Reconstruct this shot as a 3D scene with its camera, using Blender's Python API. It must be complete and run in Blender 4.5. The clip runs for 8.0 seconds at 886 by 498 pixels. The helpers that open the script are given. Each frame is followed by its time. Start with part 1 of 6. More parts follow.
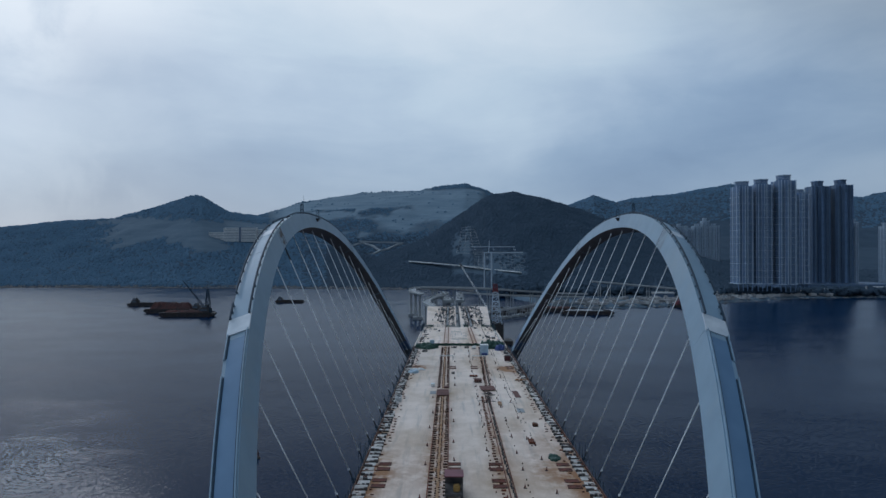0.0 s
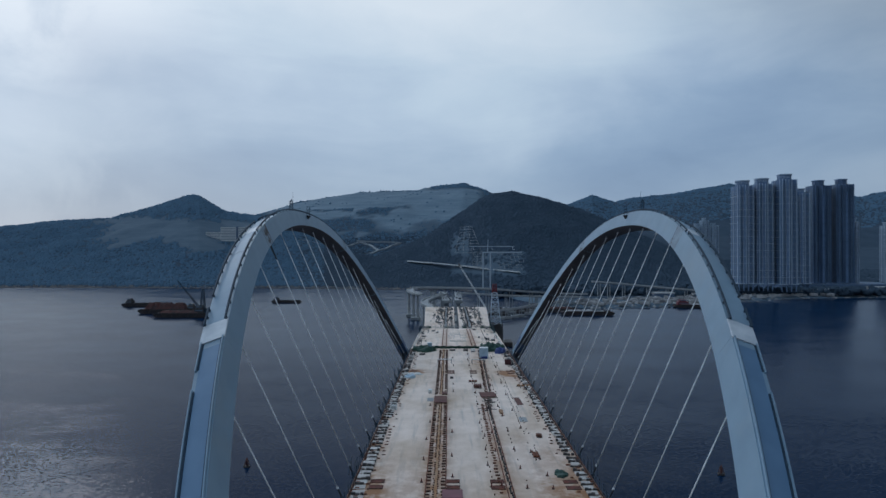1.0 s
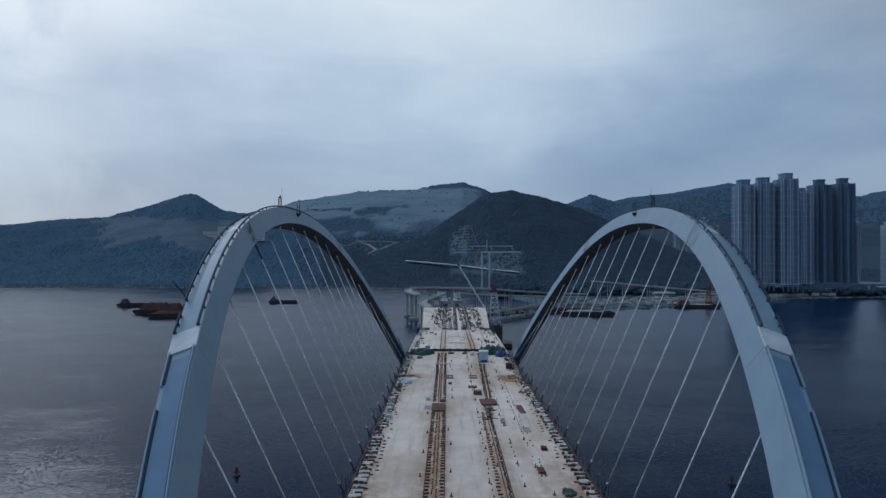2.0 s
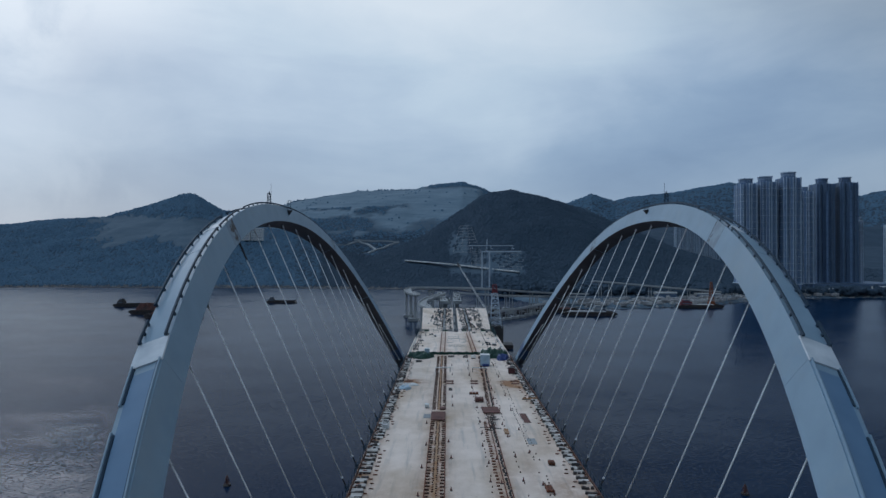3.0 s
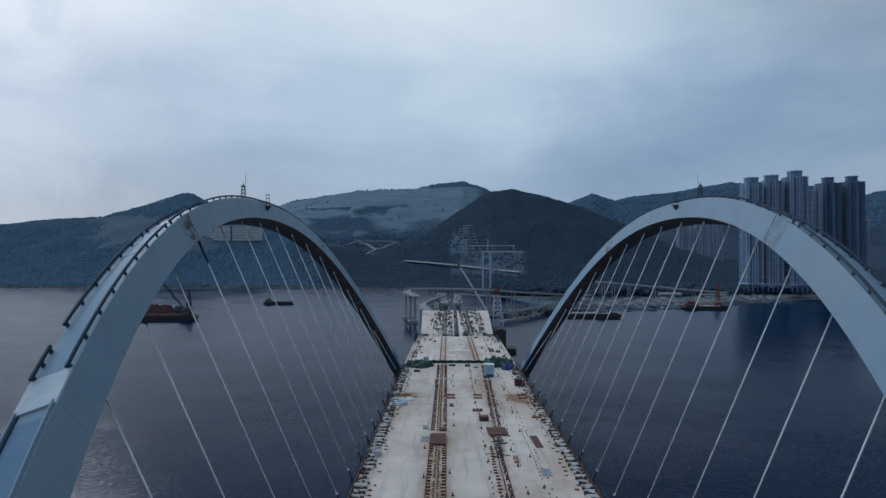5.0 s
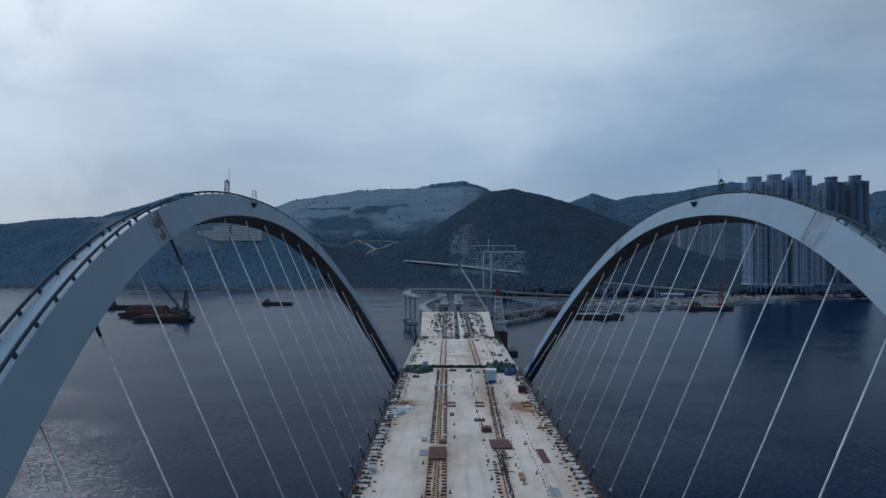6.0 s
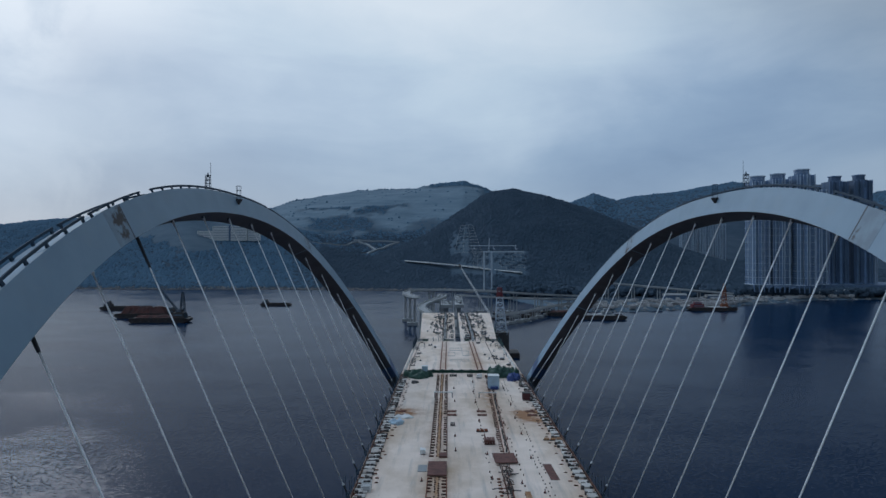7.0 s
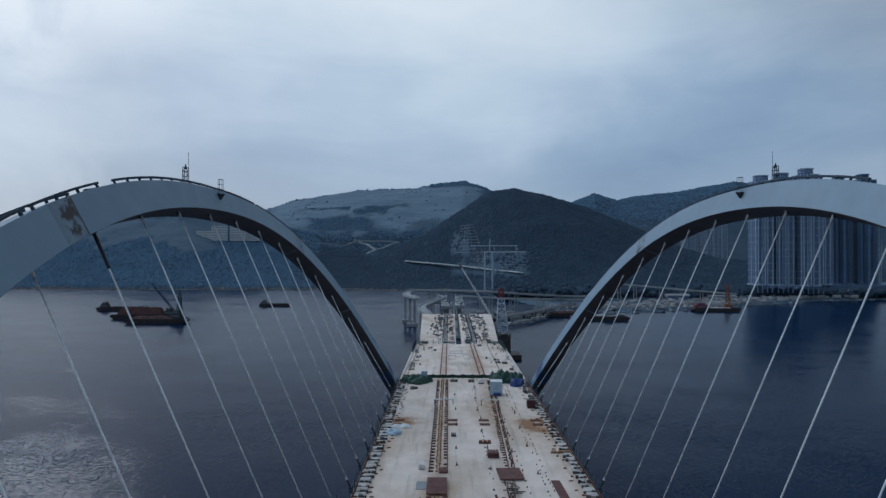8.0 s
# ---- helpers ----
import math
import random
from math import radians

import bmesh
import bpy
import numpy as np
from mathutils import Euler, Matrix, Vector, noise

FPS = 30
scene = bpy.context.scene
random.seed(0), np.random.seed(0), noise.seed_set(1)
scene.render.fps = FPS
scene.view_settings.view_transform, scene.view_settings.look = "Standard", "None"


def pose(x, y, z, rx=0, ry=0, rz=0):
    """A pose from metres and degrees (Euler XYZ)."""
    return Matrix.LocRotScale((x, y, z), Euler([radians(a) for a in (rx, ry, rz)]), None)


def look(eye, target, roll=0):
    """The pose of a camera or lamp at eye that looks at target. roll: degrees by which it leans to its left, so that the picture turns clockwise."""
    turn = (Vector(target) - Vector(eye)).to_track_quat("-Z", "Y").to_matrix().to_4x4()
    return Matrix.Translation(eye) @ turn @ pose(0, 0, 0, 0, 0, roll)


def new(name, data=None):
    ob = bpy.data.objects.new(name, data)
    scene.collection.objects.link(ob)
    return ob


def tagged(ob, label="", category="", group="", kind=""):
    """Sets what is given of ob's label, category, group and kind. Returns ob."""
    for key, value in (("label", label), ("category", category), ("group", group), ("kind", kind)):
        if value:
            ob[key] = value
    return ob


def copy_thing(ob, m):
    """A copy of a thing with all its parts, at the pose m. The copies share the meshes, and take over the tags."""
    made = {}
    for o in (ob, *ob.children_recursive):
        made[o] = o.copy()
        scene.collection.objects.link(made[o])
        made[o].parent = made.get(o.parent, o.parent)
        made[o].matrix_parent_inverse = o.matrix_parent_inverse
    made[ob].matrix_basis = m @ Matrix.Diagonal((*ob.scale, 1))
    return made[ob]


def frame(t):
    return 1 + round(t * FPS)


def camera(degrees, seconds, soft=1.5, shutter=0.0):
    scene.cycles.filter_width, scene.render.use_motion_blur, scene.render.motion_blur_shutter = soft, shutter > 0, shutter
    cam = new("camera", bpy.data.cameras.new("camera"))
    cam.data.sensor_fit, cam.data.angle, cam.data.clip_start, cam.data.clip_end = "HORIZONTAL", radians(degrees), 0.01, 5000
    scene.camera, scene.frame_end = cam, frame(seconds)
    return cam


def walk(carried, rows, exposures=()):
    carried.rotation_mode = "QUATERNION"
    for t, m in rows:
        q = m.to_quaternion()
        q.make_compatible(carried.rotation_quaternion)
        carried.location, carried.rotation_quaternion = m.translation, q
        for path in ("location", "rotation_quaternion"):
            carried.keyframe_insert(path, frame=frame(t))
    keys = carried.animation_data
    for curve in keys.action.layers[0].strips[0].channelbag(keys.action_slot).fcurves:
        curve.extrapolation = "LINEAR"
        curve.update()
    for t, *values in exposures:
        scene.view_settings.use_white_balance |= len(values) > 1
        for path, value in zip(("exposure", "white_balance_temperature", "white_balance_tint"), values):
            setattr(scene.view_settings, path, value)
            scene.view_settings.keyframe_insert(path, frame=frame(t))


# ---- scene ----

# World: the bridge runs along +y, its axis is x = 0, the sea is z = 0.
cam = camera(70.0, 8.0)
ROWS = [
    # seconds, x, y, z, pitch, roll, yaw
    (0.0, -3.57, 0.12, 60.77, 0.475, -0.02, 0.701),
    (0.5, -3.57, 3.98, 60.73, 0.464, -0.02, 0.645),
    (1.0, -3.53, 7.82, 60.70, 0.455, -0.02, 0.561),
    (1.5, -3.49, 11.59, 60.70, 0.444, -0.02, 0.487),
    (3.0, -3.58, 22.78, 60.77, 0.383, -0.02, 0.421),
    (3.5, -3.61, 26.49, 60.81, 0.380, -0.01, 0.427),
    (4.0, -3.63, 30.25, 60.85, 0.387, 0.00, 0.432),
    (4.5, -3.65, 34.00, 60.91, 0.393, 0.01, 0.439),
    (6.0, -3.67, 45.24, 61.11, 0.386, 0.01, 0.474),
    (6.5, -3.67, 48.99, 61.14, 0.387, 0.02, 0.487),
    (7.0, -3.69, 52.73, 61.14, 0.391, 0.03, 0.501),
    (7.5, -3.71, 56.45, 61.10, 0.399, 0.03, 0.515),
    (8.0, -3.74, 60.17, 61.04, 0.408, 0.04, 0.528),
]
walk(cam, [(t, pose(x, y, z, 90 + pitch, roll, yaw)) for t, x, y, z, pitch, roll, yaw in ROWS], exposures=[(0.0, -0.2, 5600, 10), (8.0, -0.2, 5600, 10)])

# ---------------------------------------------------------------- light
SUN_EL, SUN_AZ = 31.0, -36.0      # degrees; azimuth from +y, left is minus


def sky_world():
    w = bpy.data.worlds.new("sky")
    scene.world = w
    w.use_nodes = True
    nt = w.node_tree
    nt.nodes.clear()
    N, L = nt.nodes.new, nt.links.new
    out, bg = N("ShaderNodeOutputWorld"), N("ShaderNodeBackground")
    sky = N("ShaderNodeTexSky")
    sky.sky_type, sky.sun_disc = "NISHITA", False
    sky.sun_elevation, sky.sun_rotation = radians(SUN_EL), radians(SUN_AZ)
    sky.dust_density, sky.air_density = 2.0, 1.2
    dim = N("ShaderNodeVectorMath")
    dim.operation = "SCALE"
    dim.inputs["Scale"].default_value = 0.11
    L(sky.outputs[0], dim.inputs[0])
    co, sep = N("ShaderNodeTexCoord"), N("ShaderNodeSeparateXYZ")
    L(co.outputs["Generated"], sep.inputs[0])
    # cloud layer seen in perspective: direction divided by its height
    up = N("ShaderNodeMath")
    up.operation = "MAXIMUM"
    up.inputs[1].default_value = 0.0
    L(sep.outputs["Z"], up.inputs[0])
    add = N("ShaderNodeMath")
    add.operation = "ADD"
    add.inputs[1].default_value = 0.42
    L(up.outputs[0], add.inputs[0])
    div = N("ShaderNodeVectorMath")
    div.operation = "DIVIDE"
    comb = N("ShaderNodeCombineXYZ")
    for k in "XYZ":
        L(add.outputs[0], comb.inputs[k])
    L(co.outputs["Generated"], div.inputs[0])
    L(comb.outputs[0], div.inputs[1])
    mp = N("ShaderNodeMapping")
    mp.inputs["Location"].default_value = (3.6, 1.2, 0.4)
    mp.inputs["Rotation"].default_value = (0, 0, radians(-22))
    mp.inputs["Scale"].default_value = (0.85, 0.78, 1.0)
    L(div.outputs[0], mp.inputs[0])
    n1 = N("ShaderNodeTexNoise")
    n1.inputs["Scale"].default_value, n1.inputs["Detail"].default_value = 1.9, 7.0
    n1.inputs["Roughness"].default_value, n1.inputs["Distortion"].default_value = 0.52, 0.25
    L(mp.outputs[0], n1.inputs["Vector"])
    def lobe(el, az, lo, hi, a, b):
        """A broad change of brightness about one direction of the sky."""
        e, z = radians(el), radians(az)
        dot, mr = N("ShaderNodeVectorMath"), N("ShaderNodeMapRange")
        dot.operation, mr.interpolation_type = "DOT_PRODUCT", "SMOOTHSTEP"
        dot.inputs[1].default_value = (math.cos(e) * math.sin(z), math.cos(e) * math.cos(z), math.sin(e))
        mr.inputs["From Min"].default_value, mr.inputs["From Max"].default_value = lo, hi
        mr.inputs["To Min"].default_value, mr.inputs["To Max"].default_value = a, b
        L(co.outputs["Generated"], dot.inputs[0])
        L(dot.outputs["Value"], mr.inputs["Value"])
        return mr.outputs[0]

    def plus(a, b, op="ADD"):
        m = N("ShaderNodeMath")
        m.operation = op
        L(a, m.inputs[0])
        L(b, m.inputs[1])
        return m.outputs[0]

    def num(op, a, b=None, clamp=False):
        m = N("ShaderNodeMath")
        m.operation, m.use_clamp = op, clamp
        for q, i in ((a, 0), (b, 1)):
            if isinstance(q, (int, float)):
                m.inputs[i].default_value = q
            elif q is not None:
                L(q, m.inputs[i])
        return m.outputs[0]

    # bearing and height of a direction as slopes, stirred by a soft noise so that cloud edges run uneven
    stir, ss = N("ShaderNodeTexNoise"), N("ShaderNodeSeparateColor")
    stir.inputs["Scale"].default_value, stir.inputs["Detail"].default_value = 4.2, 5.0
    L(co.outputs["Generated"], stir.inputs["Vector"])
    L(stir.outputs["Color"], ss.inputs[0])
    flat = num("SQRT", num("ADD", num("POWER", sep.outputs["X"], 2.0), num("POWER", sep.outputs["Y"], 2.0)))
    ahead = N("ShaderNodeMapRange")
    ahead.interpolation_type = "SMOOTHSTEP"
    ahead.inputs["From Min"].default_value, ahead.inputs["From Max"].default_value = 0.0, 0.3
    L(sep.outputs["Y"], ahead.inputs["Value"])
    u = num("ADD", num("DIVIDE", sep.outputs["X"], num("MAXIMUM", sep.outputs["Y"], 0.05)), num("MULTIPLY", num("SUBTRACT", ss.outputs[0], 0.5), 0.26))
    v = num("ADD", num("DIVIDE", sep.outputs["Z"], num("MAXIMUM", flat, 0.05)), num("MULTIPLY", num("SUBTRACT", ss.outputs[1], 0.5), 0.12))
    # cloud banks: bearing, height, breadth, depth, how much lighter or heavier
    BANKS = [(-0.35, 0.44, 0.22, 0.10, 0.13), (-0.66, 0.14, 0.14, 0.07, 0.08), (-0.38, 0.12, 0.22, 0.06, -0.11), (0.00, 0.42, 0.20, 0.12, 0.20), (0.03, 0.22, 0.13, 0.09, 0.14),
             (0.22, 0.33, 0.13, 0.08, 0.12), (0.48, 0.21, 0.16, 0.06, -0.11), (0.62, 0.33, 0.22, 0.14, -0.04), (0.30, 0.13, 0.18, 0.06, -0.15), (-0.57, 0.30, 0.20, 0.09, -0.05)]
    banks = None
    for bu, bv, wu, wv, amt in BANKS:
        e = num("ADD", num("POWER", num("DIVIDE", num("SUBTRACT", u, bu), wu), 2.0), num("POWER", num("DIVIDE", num("SUBTRACT", v, bv), wv), 2.0))
        g = num("MULTIPLY", num("EXPONENT", num("MULTIPLY", e, -1.0)), amt)
        banks = g if banks is None else num("ADD", banks, g)
    relief_ = num("MULTIPLY", num("SUBTRACT", n1.outputs["Fac"], 0.5), 0.26)
    base = num("ADD", num("MULTIPLY", num("MINIMUM", num("MAXIMUM", v, 0.0), 0.5), 0.46), 0.555)
    fine_, fn = N("ShaderNodeTexNoise"), N("ShaderNodeMapping")
    fn.inputs["Scale"].default_value, fn.inputs["Rotation"].default_value = (2.2, 2.2, 7.0), (0, 0.12, 0)
    fine_.inputs["Scale"].default_value, fine_.inputs["Detail"].default_value = 1.7, 7.0
    fine_.inputs["Roughness"].default_value, fine_.inputs["Distortion"].default_value = 0.56, 0.5
    L(co.outputs["Generated"], fn.inputs[0])
    L(fn.outputs[0], fine_.inputs["Vector"])
    relief_ = num("ADD", relief_, num("MULTIPLY", num("SUBTRACT", fine_.outputs["Fac"], 0.5), 0.24))
    total = num("ADD", num("ADD", base, relief_), num("MULTIPLY", banks, ahead.outputs[0]))
    ramp = N("ShaderNodeValToRGB")
    el = ramp.color_ramp.elements
    el[0].position, el[0].color = 0.40, (0.21, 0.285, 0.385, 1)
    el[1].position, el[1].color = 0.96, (0.84, 0.86, 0.82, 1)
    for pos, colour in ((0.48, (0.262, 0.35, 0.46, 1)), (0.59, (0.355, 0.447, 0.54, 1)), (0.70, (0.50, 0.58, 0.64, 1)), (0.78, (0.61, 0.685, 0.71, 1))):
        el.new(pos).color = colour
    L(total, ramp.inputs[0])
    # pale lavender haze low over the horizon
    low = N("ShaderNodeMapRange")
    low.interpolation_type = "SMOOTHSTEP"
    low.inputs["From Min"].default_value, low.inputs["From Max"].default_value = -0.02, 0.22
    low.inputs["To Min"].default_value, low.inputs["To Max"].default_value = 0.5, 0.0
    L(sep.outputs["Z"], low.inputs["Value"])
    veil = N("ShaderNodeMix")
    veil.data_type = "RGBA"
    veil.inputs["B"].default_value = (0.335, 0.41, 0.50, 1)
    L(low.outputs[0], veil.inputs["Factor"])
    L(ramp.outputs[0], veil.inputs["A"])
    # heaped pale cloud with firmer edges in the west
    n2, puff = N("ShaderNodeTexNoise"), N("ShaderNodeMapRange")
    n2.inputs["Scale"].default_value, n2.inputs["Detail"].default_value = 8.0, 7.0
    n2.inputs["Roughness"].default_value, n2.inputs["Distortion"].default_value = 0.55, 0.3
    L(co.outputs["Generated"], n2.inputs["Vector"])
    puff.interpolation_type = "SMOOTHSTEP"
    puff.inputs["From Min"].default_value, puff.inputs["From Max"].default_value = 0.40, 0.60
    L(n2.outputs["Fac"], puff.inputs["Value"])
    sky_col = veil.outputs["Result"]
    # the overhead entry is an added blue tint, unseen, that cools upward surfaces
    for fac, colour in ((lobe(88, 0, 0.45, 1.0, 0.0, 0.5), (0.43, 0.57, 0.74, 1)), (plus(lobe(8.5, -33.5, 0.980, 1.0, 0.0, 0.40), puff.outputs[0], "MULTIPLY"), (0.53, 0.595, 0.65, 1)), (plus(lobe(15.5, -34, 0.9975, 1.0, 0.0, 0.45), puff.outputs[0], "MULTIPLY"), (0.72, 0.77, 0.77, 1)), (plus(lobe(30, -32, 0.955, 1.0, 0.0, 0.8), puff.outputs[0], "MULTIPLY"), (0.86, 0.87, 0.84, 1))):
        tint = N("ShaderNodeMix")
        tint.data_type = "RGBA"
        tint.inputs["B"].default_value = colour
        L(fac, tint.inputs["Factor"])
        L(sky_col, tint.inputs["A"])
        sky_col = tint.outputs["Result"]
    mix = N("ShaderNodeMix")
    mix.data_type = "RGBA"
    mix.inputs["Factor"].default_value = 0.9
    L(dim.outputs[0], mix.inputs["A"])
    L(sky_col, mix.inputs["B"])
    back = N("ShaderNodeVectorMath")
    back.operation = "SCALE"
    L(mix.outputs["Result"], back.inputs[0])
    # an overcast sky is brightest overhead and dimmest away from the sun
    # the eastern lobe is an added dark patch, mostly unseen, dimming the sea's reflection
    L(plus(plus(lobe(4, -56, 0.88, 1.0, 1.0, 1.12), lobe(50, 56, 0.70, 1.0, 1.0, 0.15), "MULTIPLY"), plus(lobe(SUN_EL, SUN_AZ, -0.6, 0.7, 0.44, 1.0), lobe(86, -40, 0.55, 1.0, 1.0, 1.45), "MULTIPLY"), "MULTIPLY"), back.inputs["Scale"])
    L(back.outputs[0], bg.inputs["Color"])
    bg.inputs["Strength"].default_value = 1.0
    L(bg.outputs[0], out.inputs[0])


sky_world()
sun = bpy.data.lights.new("sun", "SUN")
sun.energy, sun.angle, sun.color = 0.31, radians(13), (1.0, 0.97, 0.93)
sun_ob = new("sun", sun)
_e, _a = radians(SUN_EL), radians(SUN_AZ)
sun_ob.matrix_world = look((200 * math.cos(_e) * math.sin(_a), 200 * math.cos(_e) * math.cos(_a), 200 * math.sin(_e)), (0, 0, 0))


# ---------------------------------------------------------------- materials
def mat(name, col, rough=0.7, metal=0.0, col2=None, scale=1.0, detail=4.0, bump=0.0, bscale=None, col3=None, scale3=0.1, amount3=(0.55, 0.75), island=0.0, spec=0.5):
    """Principled surface: two colours mixed by fine noise, a third by broad noise (stains), a bump, and a spread from piece to piece."""
    m = bpy.data.materials.new(name)
    m.use_nodes = True
    nt = m.node_tree
    N, L = nt.nodes.new, nt.links.new
    b = nt.nodes["Principled BSDF"]
    b.inputs["Roughness"].default_value, b.inputs["Metallic"].default_value = rough, metal
    b.inputs["Specular IOR Level"].default_value = spec
    co = N("ShaderNodeTexCoord")
    geo = N("ShaderNodeNewGeometry")
    src = geo.outputs["Position"]
    cur = None
    if col2 is None:
        col2 = tuple(c * 0.82 for c in col)
    n = N("ShaderNodeTexNoise")
    n.inputs["Scale"].default_value, n.inputs["Detail"].default_value = scale, detail
    L(src, n.inputs["Vector"])
    mx = N("ShaderNodeMix")
    mx.data_type = "RGBA"
    mx.inputs["A"].default_value, mx.inputs["B"].default_value = (*col, 1), (*col2, 1)
    mr = N("ShaderNodeMapRange")
    mr.inputs["From Min"].default_value, mr.inputs["From Max"].default_value = 0.35, 0.65
    L(n.outputs["Fac"], mr.inputs["Value"])
    L(mr.outputs[0], mx.inputs["Factor"])
    cur = mx.outputs["Result"]
    if col3 is not None:
        n3 = N("ShaderNodeTexNoise")
        n3.inputs["Scale"].default_value, n3.inputs["Detail"].default_value = scale3, 6.0
        n3.inputs["Roughness"].default_value = 0.65
        L(src, n3.inputs["Vector"])
        m3 = N("ShaderNodeMapRange")
        m3.inputs["From Min"].default_value, m3.inputs["From Max"].default_value = amount3
        L(n3.outputs["Fac"], m3.inputs["Value"])
        x3 = N("ShaderNodeMix")
        x3.data_type = "RGBA"
        x3.inputs["B"].default_value = (*col3, 1)
        L(m3.outputs[0], x3.inputs["Factor"])
        L(cur, x3.inputs["A"])
        cur = x3.outputs["Result"]
    if island:
        oi = N("ShaderNodeObjectInfo")
        ad = N("ShaderNodeMath")
        ad.operation = "ADD"
        L(geo.outputs["Random Per Island"], ad.inputs[0])
        L(oi.outputs["Random"], ad.inputs[1])
        hv = N("ShaderNodeMapRange")
        hv.inputs["From Max"].default_value = 2.0
        hv.inputs["To Min"].default_value, hv.inputs["To Max"].default_value = 1 - island, 1 + island
        L(ad.outputs[0], hv.inputs["Value"])
        hs = N("ShaderNodeHueSaturation")
        L(hv.outputs[0], hs.inputs["Value"])
        L(cur, hs.inputs["Color"])
        cur = hs.outputs["Color"]
    L(cur, b.inputs["Base Color"])
    if bump:
        nb = N("ShaderNodeTexNoise")
        nb.inputs["Scale"].default_value, nb.inputs["Detail"].default_value = bscale or scale * 3, 4.0
        L(src, nb.inputs["Vector"])
        bp = N("ShaderNodeBump")
        bp.inputs["Strength"].default_value, bp.inputs["Distance"].default_value = 1.0, bump
        L(nb.outputs["Fac"], bp.inputs["Height"])
        L(bp.outputs[0], b.inputs["Normal"])
    return m


def sea_material():
    m = bpy.data.materials.new("sea_water")
    m.use_nodes = True
    nt = m.node_tree
    N, L = nt.nodes.new, nt.links.new
    b = nt.nodes["Principled BSDF"]
    b.inputs["Base Color"].default_value = (0.003, 0.019, 0.054, 1)
    b.inputs["Roughness"].default_value, b.inputs["IOR"].default_value = 0.14, 1.33
    b.inputs["Specular IOR Level"].default_value = 0.08
    geo = N("ShaderNodeNewGeometry")

    def waves(scale, detail):
        mp, n = N("ShaderNodeMapping"), N("ShaderNodeTexNoise")
        mp.inputs["Scale"].default_value = (0.85, 1.25, 1)
        mp.inputs["Rotation"].default_value = (0, 0, radians(12))
        n.inputs["Scale"].default_value, n.inputs["Detail"].default_value = scale, detail
        n.inputs["Roughness"].default_value = 0.68
        L(geo.outputs["Position"], mp.inputs[0])
        L(mp.outputs[0], n.inputs["Vector"])
        return n

    def vec(op, a, b):
        v = N("ShaderNodeVectorMath")
        v.operation = op
        for q, i in ((a, 0), (b, 1)):
            if isinstance(q, tuple):
                v.inputs[i].default_value = q
            elif q is not None:
                L(q, v.inputs[i])
        return v.outputs[0]

    # wave slopes: short chop leaned towards the camera to suit its view, stronger where gusts roughen the water
    chop = vec("MULTIPLY", vec("SUBTRACT", waves(1.6, 9).outputs["Color"], (0.5, 0.635, 0.5)), (0.52, 0.52, 0.0))
    gust, mr = waves(0.018, 5), N("ShaderNodeMapRange")
    mr.inputs["From Min"].default_value, mr.inputs["From Max"].default_value = 0.35, 0.65
    mr.inputs["To Min"].default_value, mr.inputs["To Max"].default_value = 0.65, 1.35
    L(gust.outputs["Fac"], mr.inputs["Value"])
    sc = N("ShaderNodeVectorMath")
    sc.operation = "SCALE"
    L(chop, sc.inputs[0])
    L(mr.outputs[0], sc.inputs["Scale"])
    nrm = N("ShaderNodeVectorMath")
    nrm.operation = "NORMALIZE"
    L(vec("ADD", sc.outputs[0], (0.0, 0.0, 1.0)), nrm.inputs[0])
    L(nrm.outputs[0], b.inputs["Normal"])
    return m


M = {
    "steel": mat("pale_painted_steel", (0.250, 0.357, 0.457), 0.55, 0.0, (0.218, 0.318, 0.415), 0.30, 5, 0.004, 2.0, (0.27, 0.34, 0.40), 0.09, (0.52, 0.80)),
    # the shade under the arches is put into this dark colour
    "soffit": mat("shade_dark_steel", (0.085, 0.085, 0.095), 0.6, 0.0, (0.06, 0.058, 0.062), 0.4, 5, 0.004, 2.0, (0.12, 0.10, 0.09), 0.2, (0.55, 0.8)),
    "rail": mat("dark_rail_steel", (0.040, 0.066, 0.098), 0.7, 0.0, None, 1.5, 4, spec=0.2),
    "strand": mat("white_cable_sheath", (0.88, 0.89, 0.90), 0.4, 0.0, None, 1.0, 2),
    "socket": mat("dark_socket_steel", (0.05, 0.055, 0.065), 0.5, 0.4, None, 2, 3),
    "pier": mat("pier_concrete", (0.35, 0.37, 0.385), 0.85, 0.0, None, 0.3, 6, 0.01, 2.0),
    "rust": mat("rusty_steel", (0.20, 0.064, 0.032), 0.85, 0.1, (0.075, 0.032, 0.02), 1.2, 6, 0.01, 5.0, island=0.35),
    "ruststain": mat("rust_stained_concrete", (0.44, 0.30, 0.19), 0.9, 0.0, (0.36, 0.19, 0.09), 0.5, 7),
    "rustlid": mat("red_rusty_plate", (0.16, 0.047, 0.03), 0.85, 0.1, (0.085, 0.03, 0.022), 1.2, 6, 0.01, 5.0, island=0.2),
    "white": mat("white_paint", (0.74, 0.75, 0.75), 0.55, 0.0, (0.62, 0.63, 0.63), 0.6, 5, island=0.12),
    "dark": mat("dark_site_gear", (0.045, 0.045, 0.05), 0.7, 0.1, (0.09, 0.08, 0.075), 1.0, 4, island=0.4),
    # both canopy colours have the blue of distance haze mixed in
    "hazewood": mat("far_hazed_canopy", (0.102, 0.172, 0.248), 0.95, 0.0, (0.085, 0.149, 0.221), 0.02, 6, island=0.05, spec=0.05),
    "wood": mat("hazed_forest_canopy", (0.062, 0.089, 0.124), 0.95, 0.0, (0.048, 0.073, 0.104), 0.03, 6, island=0.05, spec=0.05),
}
M["sea"] = sea_material()
